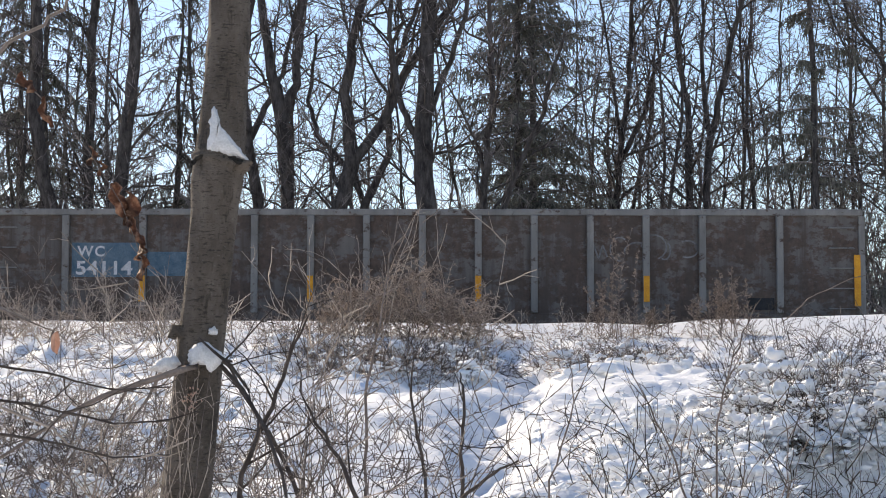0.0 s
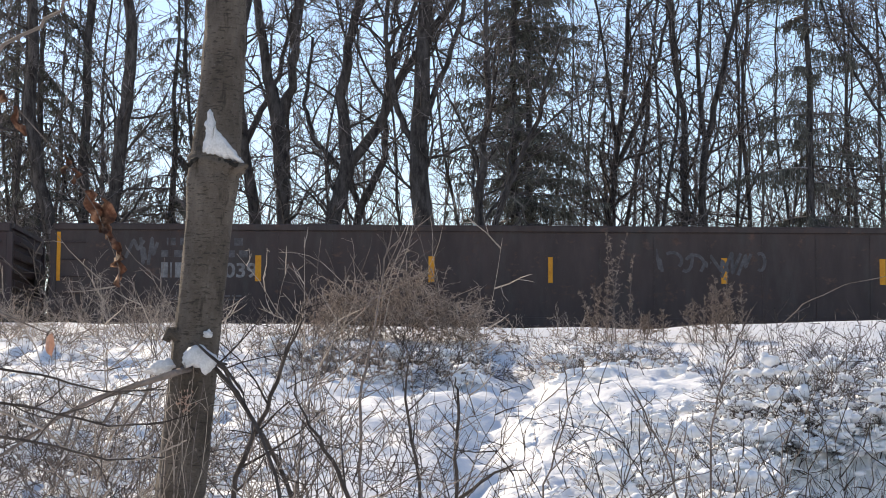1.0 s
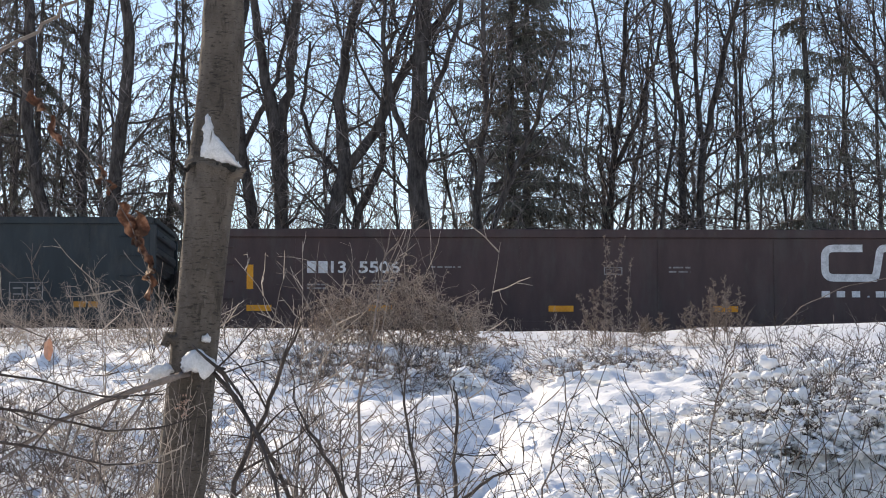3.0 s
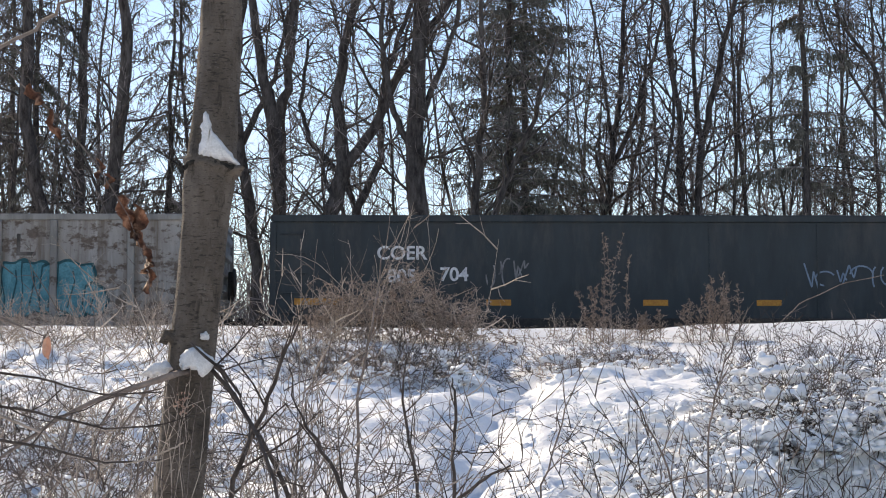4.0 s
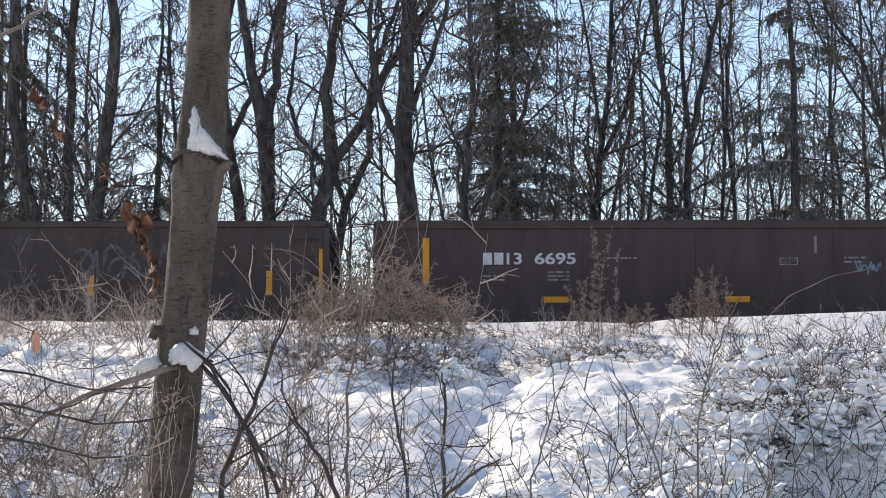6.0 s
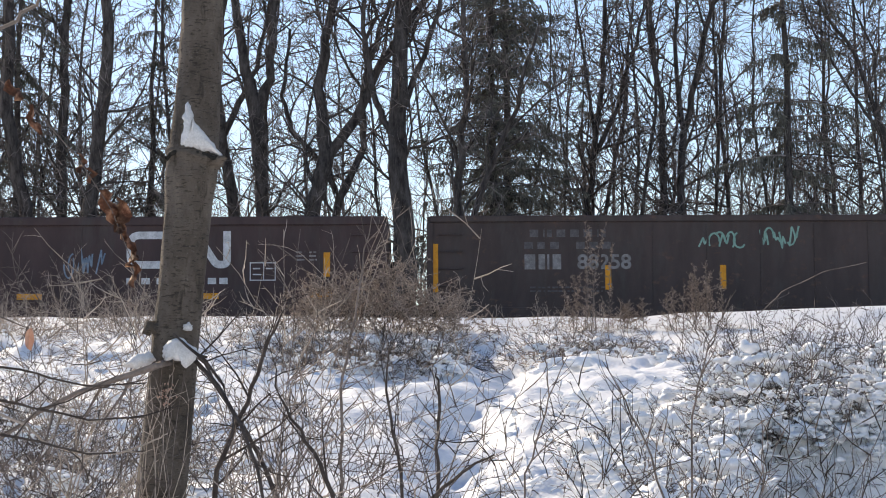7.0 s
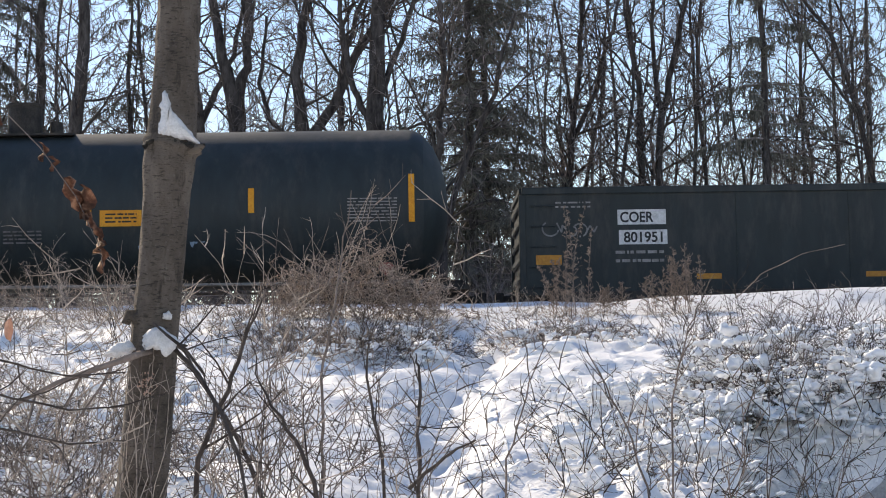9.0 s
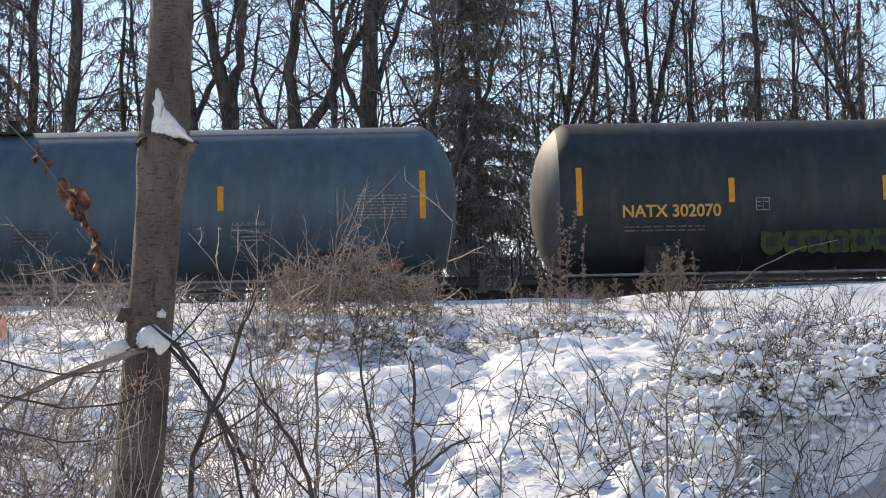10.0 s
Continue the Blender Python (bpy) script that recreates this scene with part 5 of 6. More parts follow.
# near tree
def near_tree():
    th = tagged(new("young_tree"), "grey-brown leaning trunk with a snow-capped branch collar", "tree")
    d = 9.0
    axis = [(-1.24, 9.0, -2.011), (-1.199, 9.0, -1.741), (-1.172, 9.0, -1.433), (-1.146, 9.0, -1.129), (-1.117, 9.0, -0.823), (-1.09, 9.0, -0.515), (-1.066, 9.0, -0.217), (-1.042, 9.0, 0.134), (-1.03, 9.0, 0.422), (-1.025, 9.0, 0.686), (-1.038, 9.0, 1.111)]
    rad = [0.118, 0.112, 0.109, 0.105, 0.103, 0.103, 0.112, 0.098, 0.094, 0.088, 0.075]
    p, r = [], []
    for i in range(len(axis) - 1):
        for k in range(22):
            p.append(Vector(axis[i]).lerp(Vector(axis[i + 1]), k / 22))
            f = rad[i] + (rad[i + 1] - rad[i]) * k / 22
            r.append(f)
    base = Vector((p[0].x - 0.03, d, ground_z(p[0].x, d) - 0.15))
    p, r = [base] + p, [0.15] + r
    # one skin with knots and ridges
    n = 64
    verts, faces = [], []
    for i, (c, rr) in enumerate(zip(p, r)):
        for k in range(n):
            a = 2 * math.pi * k / n
            w = noise.noise(Vector((math.cos(a) * 2.2, math.sin(a) * 2.2, c.z * 1.6))) * 0.07 + noise.noise(Vector((math.cos(a) * 7, math.sin(a) * 7, c.z * 9))) * 0.04 + noise.noise(Vector((math.cos(a) * 12, math.sin(a) * 12, c.z * 40))) * 0.012
            rim = c.z - COLLAR.z + 0.03 * math.cos(a) + 0.012 * noise.noise(Vector((math.cos(a) * 6, math.sin(a) * 6, 3.0)))
            collar = (math.exp(-(rim / 0.016) ** 2) * (0.15 + 0.12 * max(0, math.cos(a)) + 0.06 * noise.noise(Vector((math.cos(a) * 15, math.sin(a) * 15, c.z * 30)))) + math.exp(-((c.z - COLLAR.z + 0.09) / 0.07) ** 2) * 0.07)
            verts.append((c.x + rr * (1 + w + collar) * math.cos(a), c.y + rr * (1 + w + collar) * math.sin(a), c.z))
    for i in range(len(p) - 1):
        for k in range(n):
            j = (k + 1) % n
            faces.append((i * n + k, i * n + j, (i + 1) * n + j, (i + 1) * n + k))
    mesh_ob("trunk", raw_mesh("trunk", verts, faces), NEAR_BARK, th)
    for pts, rr in (([(-0.99, 8.95, -0.243), (-0.932, 8.9, -0.25), (-0.902, 8.88, -0.237)], [0.03, 0.022, 0.008]),
                    ([(-1.213, 8.97, -1.004), (-1.251, 8.95, -0.992), (-1.265, 8.95, -1.03)], [0.045, 0.03, 0.02])):
        st = Sticks()
        st.chain(pts, rr)
        mesh_ob("branch_stub", st.mesh("branch_stub", 8), NEAR_BARK, th)
    # ragged dark bark under the snow, and dry vines climbing the foot of the trunk
    ridge = Sticks()
    rag = random.Random(12)
    edge = [(-1.175, -0.241), (-1.152, -0.216), (-1.109, -0.205), (-1.051, -0.215), (-0.988, -0.229), (-0.942, -0.249), (-0.912, -0.241)]
    line = []
    for a, b in zip(edge, edge[1:]):
        line += [Vector((a[0] + (b[0] - a[0]) * k / 4, 8.905 - 0.012 * math.sin(3.14 * (a[0] + 1.175) / 0.26) + rag.gauss(0, 0.002), a[1] + (b[1] - a[1]) * k / 4 + rag.gauss(0, 0.003))) for k in range(4)]
    ridge.chain(line, [rag.uniform(0.007, 0.014) for _ in line])
    mesh_ob("bark_ridge", ridge.mesh("bark_ridge", 7), RIDGE_BARK, th, "ragged dark bark ridge")
    for k in range(15):
        v = Sticks()
        x, z = -1.2 + rag.uniform(-0.09, 0.12), -2.1
        pts = [Vector((x, 8.86 + rag.uniform(-0.03, 0.01), z))]
        for m in range(7):
            pts.append(pts[-1] + Vector((0.012 + rag.gauss(0, 0.022), rag.gauss(0, 0.004), rag.uniform(0.07, 0.17))))
        v.chain(pts, [0.0032 - 0.0003 * m for m in range(8)])
        sprout(v, pts, [0.003] * 8, rag, 2, 0.14, 0.16, 45, 0.0, 0.1, 0.5, 2, 0.25, 0.6, 0.0014)
        mesh_ob("vine", v.mesh("vine", 4), TWIG_PALE if k % 3 else TWIG, th, "thin pale dry vine")
    v = Sticks()
    for k in range(34):
        c = Vector((-1.164 + rag.gauss(0, 0.02), 8.85 + rag.gauss(0, 0.01), -1.3 + rag.gauss(0, 0.03)))
        v.chain([c, c + Vector((rag.gauss(0, 0.01), rag.gauss(0, 0.006), rag.gauss(-0.003, 0.01)))], [0.004, 0.0012])
    mesh_ob("withered_leaf_tuft", v.mesh("withered_leaf_tuft", 4), LEAF_PALE, th, "withered pinkish-tan leaf tuft")
    # limbs low on the trunk
    for seed, pts, rr in ((1, [(-1.148, 8.88, -1.154), (-1.202, 8.7, -1.185), (-1.353, 8.7, -1.233), (-1.524, 8.7, -1.291), (-1.694, 8.7, -1.378), (-1.839, 8.7, -1.479), (-2.1, 8.6, -1.66)], [0.018, 0.016, 0.014, 0.011, 0.009, 0.008, 0.006]),
                          (2, [(-1.05, 8.9, -1.133), (-0.925, 8.8, -1.261), (-0.805, 8.6, -1.436), (-0.722, 8.5, -1.627), (-0.676, 8.4, -1.836)], [0.011, 0.01, 0.009, 0.008, 0.007]),
                          (3, [(-1.063, 8.9, -1.121), (-0.976, 8.8, -1.137)], [0.014, 0.006]),
                          (5, [(-1.122, 8.8, -1.033), (-1.052, 8.76, -1.094), (-0.974, 8.74, -1.155), (-0.89, 8.7, -1.264)], [0.004, 0.007, 0.008, 0.006])):
        s = Sticks()
        q = [Vector(a) for a in pts]
        s.chain(q, rr)
        sprout(s, q, rr, random.Random(seed), 1, 0.22, 0.5, 45, 0.03, 0.2, 0.5, 2)
        mesh_ob("limb", s.mesh("limb", 5), TWIG_DARK if seed > 1 else TWIG, th)


COLLAR = Vector((-1.066, 9.0, -0.223))
near_tree()


def snow_on_trunk():
    def wedge(name, outline, depth, label):
        bm = bmesh.new()
        corners = [Vector(a) for a in outline]
        rag = random.Random(len(outline))
        pts = []
        for a, b in zip(corners, corners[1:] + corners[:1]):
            for k in range(4):
                pts.append(a.lerp(b, k / 4) + Vector((rag.gauss(0, 0.0025), 0, rag.gauss(0, 0.0025))))
        c = sum(pts, Vector()) / len(pts)
        rings = []
        for k, (s, dy) in enumerate(((1.0, 0.0), (0.97, -depth * 0.5), (0.8, -depth * 0.85), (0.45, -depth))):
            rings.append([bm.verts.new(c + (q - c) * s + Vector((0, dy, 0)) + Vector((random.Random(i * 7 + k).gauss(0, 0.001), 0, random.Random(i + k * 3).gauss(0, 0.001)))) for i, q in enumerate(pts)])
        for a, b in zip(rings, rings[1:]):
            for i in range(len(a)):
                j = (i + 1) % len(a)
                bm.faces.new((a[i], a[j], b[j], b[i]))
        bm.faces.new(rings[-1])
        bmesh.ops.recalc_face_normals(bm, faces=bm.faces)
        bmesh.ops.subdivide_edges(bm, edges=bm.edges[:], cuts=1, use_grid_fill=True, smooth=0.0)
        for v in bm.verts:
            v.co += noise.noise_vector(v.co * 30) * 0.005 + noise.noise_vector(v.co * 90) * 0.002
        # greyer than the other snow: the cap's shaded front is in the colour
        o = part(name, bm, SNOW_CAP_SHADE)
        smooth(o.data)
        return tagged(o, label, "snow")

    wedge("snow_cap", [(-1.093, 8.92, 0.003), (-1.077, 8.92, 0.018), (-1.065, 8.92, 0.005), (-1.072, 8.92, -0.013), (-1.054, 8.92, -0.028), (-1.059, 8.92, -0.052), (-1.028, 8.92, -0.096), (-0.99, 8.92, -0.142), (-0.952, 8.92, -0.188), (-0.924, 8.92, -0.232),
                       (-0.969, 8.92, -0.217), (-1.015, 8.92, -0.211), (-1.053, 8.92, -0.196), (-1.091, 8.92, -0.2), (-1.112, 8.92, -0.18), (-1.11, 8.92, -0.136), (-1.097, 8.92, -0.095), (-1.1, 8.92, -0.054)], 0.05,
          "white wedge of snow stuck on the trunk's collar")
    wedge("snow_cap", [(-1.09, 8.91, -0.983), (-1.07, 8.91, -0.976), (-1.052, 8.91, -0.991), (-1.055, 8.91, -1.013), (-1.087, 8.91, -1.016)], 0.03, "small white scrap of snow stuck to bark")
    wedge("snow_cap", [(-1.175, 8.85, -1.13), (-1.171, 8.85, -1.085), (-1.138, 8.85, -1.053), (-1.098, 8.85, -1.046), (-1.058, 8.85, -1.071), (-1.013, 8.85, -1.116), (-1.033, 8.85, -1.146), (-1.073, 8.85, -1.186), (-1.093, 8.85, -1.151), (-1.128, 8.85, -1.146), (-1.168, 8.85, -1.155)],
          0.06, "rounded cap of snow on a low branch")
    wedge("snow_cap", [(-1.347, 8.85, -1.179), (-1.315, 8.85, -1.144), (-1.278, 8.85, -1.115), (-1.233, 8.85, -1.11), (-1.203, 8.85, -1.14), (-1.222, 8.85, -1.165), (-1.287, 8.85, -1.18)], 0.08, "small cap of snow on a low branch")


snow_on_trunk()


CAUGHT = []
COATED = Sticks()      # ridges of snow along twigs


def shrub(name, x, y, n, tall, spread, seed, mat, label, lean=0.0, r=0.006, wander=0.12, branch=0.16, deepest=1, sides=4, rise=0.0,
          group="leafless shrubs on the bank", twig=0.35, snow=0.0, size=(0.012, 0.04), upto=1.0):
    """A shrub of many arching stems with side twigs; snow: share of the stems' joints that hold a clump."""
    rng = random.Random(seed)
    th = tagged(new(name), label, "shrub", group)
    st = Sticks()
    for k in range(n):
        a, q = rng.random() * 6.283, spread * 0.45 * math.sqrt(rng.random())
        bx, by = x + q * math.cos(a), y + q * math.sin(a)
        d = (math.cos(a) * spread / tall * 0.6 + lean, math.sin(a) * spread / tall * 0.6, 1)
        h = tall * rng.uniform(0.5, 1.1)
        p, rr = bend((bx, by, ground_z(bx, by) - 0.05), d, h, 7, r * rng.uniform(0.7, 1.3), r * 0.25, rng, wander, -0.05 + rise)
        one = Sticks()
        one.chain(p, rr)
        mesh_ob("stem", one.mesh("stem", sides), mat, th)
        k0 = len(st.rows)
        sprout(st, p, rr, rng, 2 - deepest, branch, twig * h, 42, 0.0, 0.2, 0.5, 2, 0.16, 0.7)
        if snow:
            for q in p[2:]:
                if rng.random() < snow and q.z < p[0].z + upto * tall:
                    CAUGHT.append((q.x, q.y, q.z, rng.uniform(*size)))
            for row in st.rows[k0:] + one.rows:
                if snow > 0.1 and abs(row[8]) < 0.8 and rng.random() < 0.25:
                    up = Vector((0, 0, 0.007))
                    w = rng.uniform(0.007, 0.019)
                    COATED.chain([Vector(row[0:3]) + up, (Vector(row[0:3]) + Vector(row[3:6])) / 2 + up * 1.6, Vector(row[3:6]) + up], [w * 0.7, w, w * 0.5])
                if rng.random() < snow * 0.3 and row[5] < p[0].z + upto * tall:
                    CAUGHT.append((row[3], row[4], row[5], rng.uniform(*size) * 0.75))
    if st.rows:
        tagged(mesh_ob("twig_growth", st.mesh("twig_growth", 3), mat, th), kind="stuff")
    return th


def stem(pts, radii, seed, mat, label, branch=0.2, twig=0.5, deepest=2, angle=40):
    """A single thin sapling or cane along an axis."""
    rng = random.Random(seed)
    st = Sticks()
    p, r = [], []
    for i in range(len(pts) - 1):
        for k in range(4):
            p.append(Vector(pts[i]).lerp(Vector(pts[i + 1]), k / 4) + Vector((rng.gauss(0, 0.008), rng.gauss(0, 0.008), 0)))
            r.append(radii[i] + (radii[i + 1] - radii[i]) * k / 4)
    p.append(Vector(pts[-1]))
    r.append(radii[-1])
    th = tagged(new("sapling"), label, "sapling", "saplings on the bank")
    st.chain(p, r)
    mesh_ob("stem", st.mesh("stem", 5), mat, th)
    if branch:
        st = Sticks()
        sprout(st, p, r, rng, 1, branch, twig, angle, 0.05, 0.2, 0.5, deepest)
        tagged(mesh_ob("twig_growth", st.mesh("twig_growth", 4), mat, th), kind="stuff")
    return th


# the large dry tangle before the train
def tangle():
    rng = random.Random(21)
    th = tagged(new("dry_bush"), "tangled reddish-tan dry bush on the bank", "shrub", "dry bushes by the track")
    st, bits = Sticks(), Sticks()
    for k in range(760):
        a = rng.uniform(-1.0, 1.0) * 1.25 if rng.random() < 0.72 else rng.uniform(-1.8, 1.9)
        b = rng.random() ** 0.85
        lobe = 1.0 + 0.25 * math.sin(5.0 * a + 1.0)
        h = 1.0 * lobe * math.exp(-(abs(a) / 1.3) ** 3.2) * b
        x, y = -0.78 + a * 1.05, 32.2 + rng.uniform(-0.6, 0.6)
        d = Vector((rng.gauss(0.1, 0.9), rng.gauss(0, 0.7), rng.gauss(0.2, 0.7)))
        p, r = bend((x, y, ground_z(x, y) + h), d, rng.uniform(0.2, 0.75), 7, 0.0068, 0.003, rng, 0.48, -0.05)
        st.chain(p, r)
        sprout(st, p, r, rng, 2, 0.11, 0.2, 60, -0.02, 0.1, 0.55, 2, 0.35, 0.8, 0.0032)
        if rng.random() < 0.55:
            for q in p[3:]:
                for m in range(3):
                    w = Vector((rng.gauss(0, 1), rng.gauss(0, 1), rng.gauss(0, 1))).normalized() * rng.uniform(0.02, 0.055)
                    bits.chain([q, q + w], [0.009, 0.004])
    tagged(mesh_ob("tangle", st.mesh("tangle", 3), STRAW, th), kind="stuff")
    tagged(mesh_ob("withered_leaf_growth", bits.mesh("withered_leaf_growth", 3), SEED, th), kind="stuff")
    for k in range(26):
        x, y = -0.75 + rng.gauss(0, 0.7), 32.0 + rng.uniform(-0.6, 0.6)
        p, r = bend((x, y, ground_z(x, y)), (rng.gauss(0.05, 0.4), 0, 1), rng.uniform(0.9, 2.5), 9, 0.0075, 0.003, rng, 0.11, -0.07)
        one = Sticks()
        one.chain(p, r)
        sprout(one, p, r, rng, 2, 0.4, 0.4, 40, 0, 0.4, 0.5, 2, 0.18)
        mesh_ob("cane", one.mesh("cane", 4), TWIG_PALE if k % 3 == 0 else TWIG if k % 3 == 1 else STRAW, th, "pale bare cane")


tangle()


def plume(x, y, tall, width, seed, lean=0.0):
    """A dry weed with a feathery seed head."""
    rng = random.Random(seed)
    th = tagged(new("dry_weed"), "brown dry weed with feathery seed heads", "weed", "dry weeds by the track")
    z = ground_z(x, y)
    for s in range(4):
        st, hd = Sticks(), Sticks()
        p, r = bend((x + rng.gauss(0, width * 0.25), y + rng.gauss(0, 0.15), z), (lean + rng.gauss(0, 0.08), 0, 1), tall * rng.uniform(0.7, 1.05), 7, 0.008, 0.004, rng, 0.05)
        st.chain(p, r)
        for i in range(2, 8):
            for k in range(6):
                q = p[i - 1].lerp(p[i], rng.random())
                a = rng.random() * 6.28
                d = Vector((math.cos(a), math.sin(a), rng.uniform(0.2, 1.2))).normalized()
                ln = width * rng.uniform(0.15, 0.5) * (1.15 - i / 8)
                e = q + d * ln
                hd.chain([q, e], [0.003, 0.002])
                for m in range(4):
                    c = q.lerp(e, rng.uniform(0.3, 1.05))
                    w = Vector((rng.gauss(0, 1), rng.gauss(0, 1), rng.gauss(0.2, 1))).normalized() * rng.uniform(0.02, 0.05)
                    hd.chain([c, c + w], [0.008, 0.003])
        mesh_ob("stalk", st.mesh("stalk", 3), TWIG, th)
        tagged(mesh_ob("seed_head", hd.mesh("seed_head", 3), SEED, th, "feathery brown seed head"), kind="stuff")


for k, (x, y, t, w) in enumerate([(2.62, 32.0, 1.75, 0.45), (2.45, 32.3, 1.0, 0.45), (4.3, 32.4, 1.1, 0.8), (4.05, 32.2, 0.8, 0.7), (3.3, 32.5, 0.5, 0.6), (4.6, 32.6, 0.9, 0.5)]):
    plume(x, y, t, w, 200 + k)

# brush band along the bank
rng1 = random.Random(77)
THIN = "thin leafless brush standing in the snow"


def scatter(name, n, seed, xr, yr, tall, mats, label, stems=(10, 18), by_ratio=False, **more):
    for k in range(n):
        y = rng1.uniform(*yr)
        x = rng1.uniform(*xr) * (y if by_ratio else 1)
        if 12 < y < 33 and abs(x - np.interp(y, TRAIL_Y, TRAIL_X)) < 0.45:
            x += 0.8
        shrub(name, x, y, rng1.randint(*stems), rng1.uniform(*tall), rng1.uniform(0.7, 1.4), seed + k, rng1.choice(mats), label, **more)


DARKS = (TWIG_DARK, TWIG, TWIG_DARK, STRAW)
scatter("brush", 34, 300, (-2.3, 0.35), (27.6, 30.0), (0.45, 0.85), DARKS, THIN, (14, 22), branch=0.09, sides=3, wander=0.28, snow=0.03, size=(0.02, 0.05), upto=0.4)
scatter("brush", 16, 335, (1.35, 2.9), (28.4, 30.4), (0.4, 0.8), DARKS, THIN, (14, 20), branch=0.09, sides=3, wander=0.28, snow=0.03, size=(0.02, 0.05), upto=0.4)
LOW = "low matted brush half buried in snow"
MATTED = (TWIG, STRAW, TWIG_DARK, TWIG)
scatter("matted_brush", 40, 620, (-2.6, 0.5), (26.8, 29.2), (0.28, 0.55), MATTED, LOW, (13, 19), branch=0.085, sides=3, wander=0.42, r=0.006, twig=0.5, snow=0.04, size=(0.03, 0.07), upto=0.6)
scatter("matted_brush", 17, 670, (1.4, 3.3), (27.6, 29.6), (0.28, 0.55), MATTED, LOW, (13, 19), branch=0.085, sides=3, wander=0.42, r=0.006, twig=0.5, snow=0.04, size=(0.03, 0.07), upto=0.6)
scatter("brush", 20, 355, (-8, -2.4), (26.5, 31.5), (0.5, 1.0), (TWIG, TWIG_DARK, TWIG_PALE), THIN, (8, 14), branch=0.14, sides=3, wander=0.2, snow=0.015, size=(0.02, 0.05), upto=0.3)
scatter("brush", 16, 380, (2.9, 7.6), (25.5, 30.0), (0.5, 1.2), (TWIG, TWIG_DARK, TWIG), THIN, (6, 11), branch=0.16, sides=3, wander=0.16, snow=0.01, size=(0.02, 0.05), upto=0.3)
scatter("brush", 10, 400, (-8, -2.5), (31, 32.6), (0.4, 0.9), (TWIG, TWIG_DARK), THIN, (6, 10), branch=0.16, sides=3, wander=0.2, r=0.006)
WIRY = "wiry tan dry brush by the track"
scatter("dry_brush", 19, 560, (1.5, 4.7), (31.9, 32.7), (0.4, 0.75), (STRAW, TWIG, TWIG_PALE), WIRY, (8, 13), branch=0.1, sides=3, wander=0.34, r=0.005)
scatter("dry_brush", 21, 580, (-7.8, -3.9), (31.6, 32.8), (0.65, 1.4), (STRAW, TWIG_PALE, TWIG_PALE), WIRY, (8, 12), branch=0.12, sides=3, wander=0.3, r=0.006)
scatter("dry_brush", 6, 600, (-4.2, -2.2), (31.8, 32.6), (0.4, 0.8), (TWIG, TWIG_PALE), WIRY, (6, 9), branch=0.14, sides=3, wander=0.28, r=0.006)
# lower slope, left: dense bramble
scatter("bramble", 34, 410, (-0.25, -0.142), (11.5, 22), (0.5, 1.1), (TWIG, TWIG_DARK, TWIG_PALE, TWIG), "tangled leafless bramble standing in snow", (14, 22), True,
        branch=0.13, sides=3, wander=0.32, r=0.005, twig=0.4, snow=0.06, size=(0.015, 0.05))
# lower slope, right: snow-laden thicket
scatter("thicket", 44, 460, (0.08, 0.24), (13, 20.5), (0.35, 0.7), (TWIG, TWIG_DARK, TWIG_DARK), "leafless thicket laden with fresh snow", (9, 14), True,
        branch=0.12, sides=3, wander=0.36, r=0.005, twig=0.45, snow=0.11, size=(0.016, 0.05), upto=0.8)
scatter("thicket", 16, 505, (0.15, 0.235), (18.3, 21.5), (0.8, 1.25), (TWIG, TWIG_DARK, TWIG_DARK), "tall leafless thicket with clumps of snow", (12, 16), True,
        branch=0.12, sides=3, wander=0.3, r=0.006, twig=0.45, snow=0.09, size=(0.02, 0.06), upto=0.55)
scatter("thicket", 12, 520, (0.155, 0.24), (17.4, 18.2), (0.5, 0.8), (TWIG_DARK,), "dark thicket overhanging a snowy hollow", (18, 26), True,
        branch=0.1, sides=3, wander=0.42, r=0.007, twig=0.55, snow=0.14, size=(0.02, 0.065))
scatter("matted_brush", 34, 690, (0.09, 0.235), (13.2, 19.5), (0.18, 0.4), (TWIG, TWIG_DARK, TWIG), LOW, (10, 14), True,
        branch=0.08, sides=3, wander=0.5, r=0.006, twig=0.6)
scatter("brush", 11, 535, (-0.09, -0.01), (12.5, 21), (0.5, 1.0), (TWIG, TWIG_DARK), THIN, (5, 9), True, branch=0.2, sides=3, wander=0.18, r=0.005)

# single saplings in the foreground
stem([(0.049, 11, -2.122), (0.049, 11, -1.755), (0.049, 11, -1.478), (0.052, 11, -1.2), (0.039, 11, -1.107)], [0.012, 0.011, 0.01, 0.008, 0.003], 1, TWIG_DARK, "thin dark upright sapling", 0.16, 0.35)
stem([(-1.098, 10, -2.067), (-1.046, 10, -1.65), (-0.909, 10, -1.313), (-0.799, 10, -1.031), (-0.729, 10, -0.861)], [0.016, 0.014, 0.012, 0.009, 0.004], 2, TWIG_DARK, "dark crooked branching sapling", 0.16, 0.5)
stem([(-0.544, 12, -2.179), (-0.53, 12, -1.611), (-0.516, 12, -1.207), (-0.466, 12, -0.868), (-0.383, 12, -0.459), (-0.334, 12, -0.082)], [0.011, 0.01, 0.009, 0.007, 0.005, 0.002], 3, TWIG, "tall thin pale sapling", 0.25, 0.4)
stem([(-0.141, 12, -2.178), (-0.193, 12, -1.544), (-0.262, 12, -1.207), (-0.229, 12, -0.936)], [0.011, 0.01, 0.008, 0.003], 4, TWIG_DARK, "thin dark bent sapling", 0.16, 0.4)
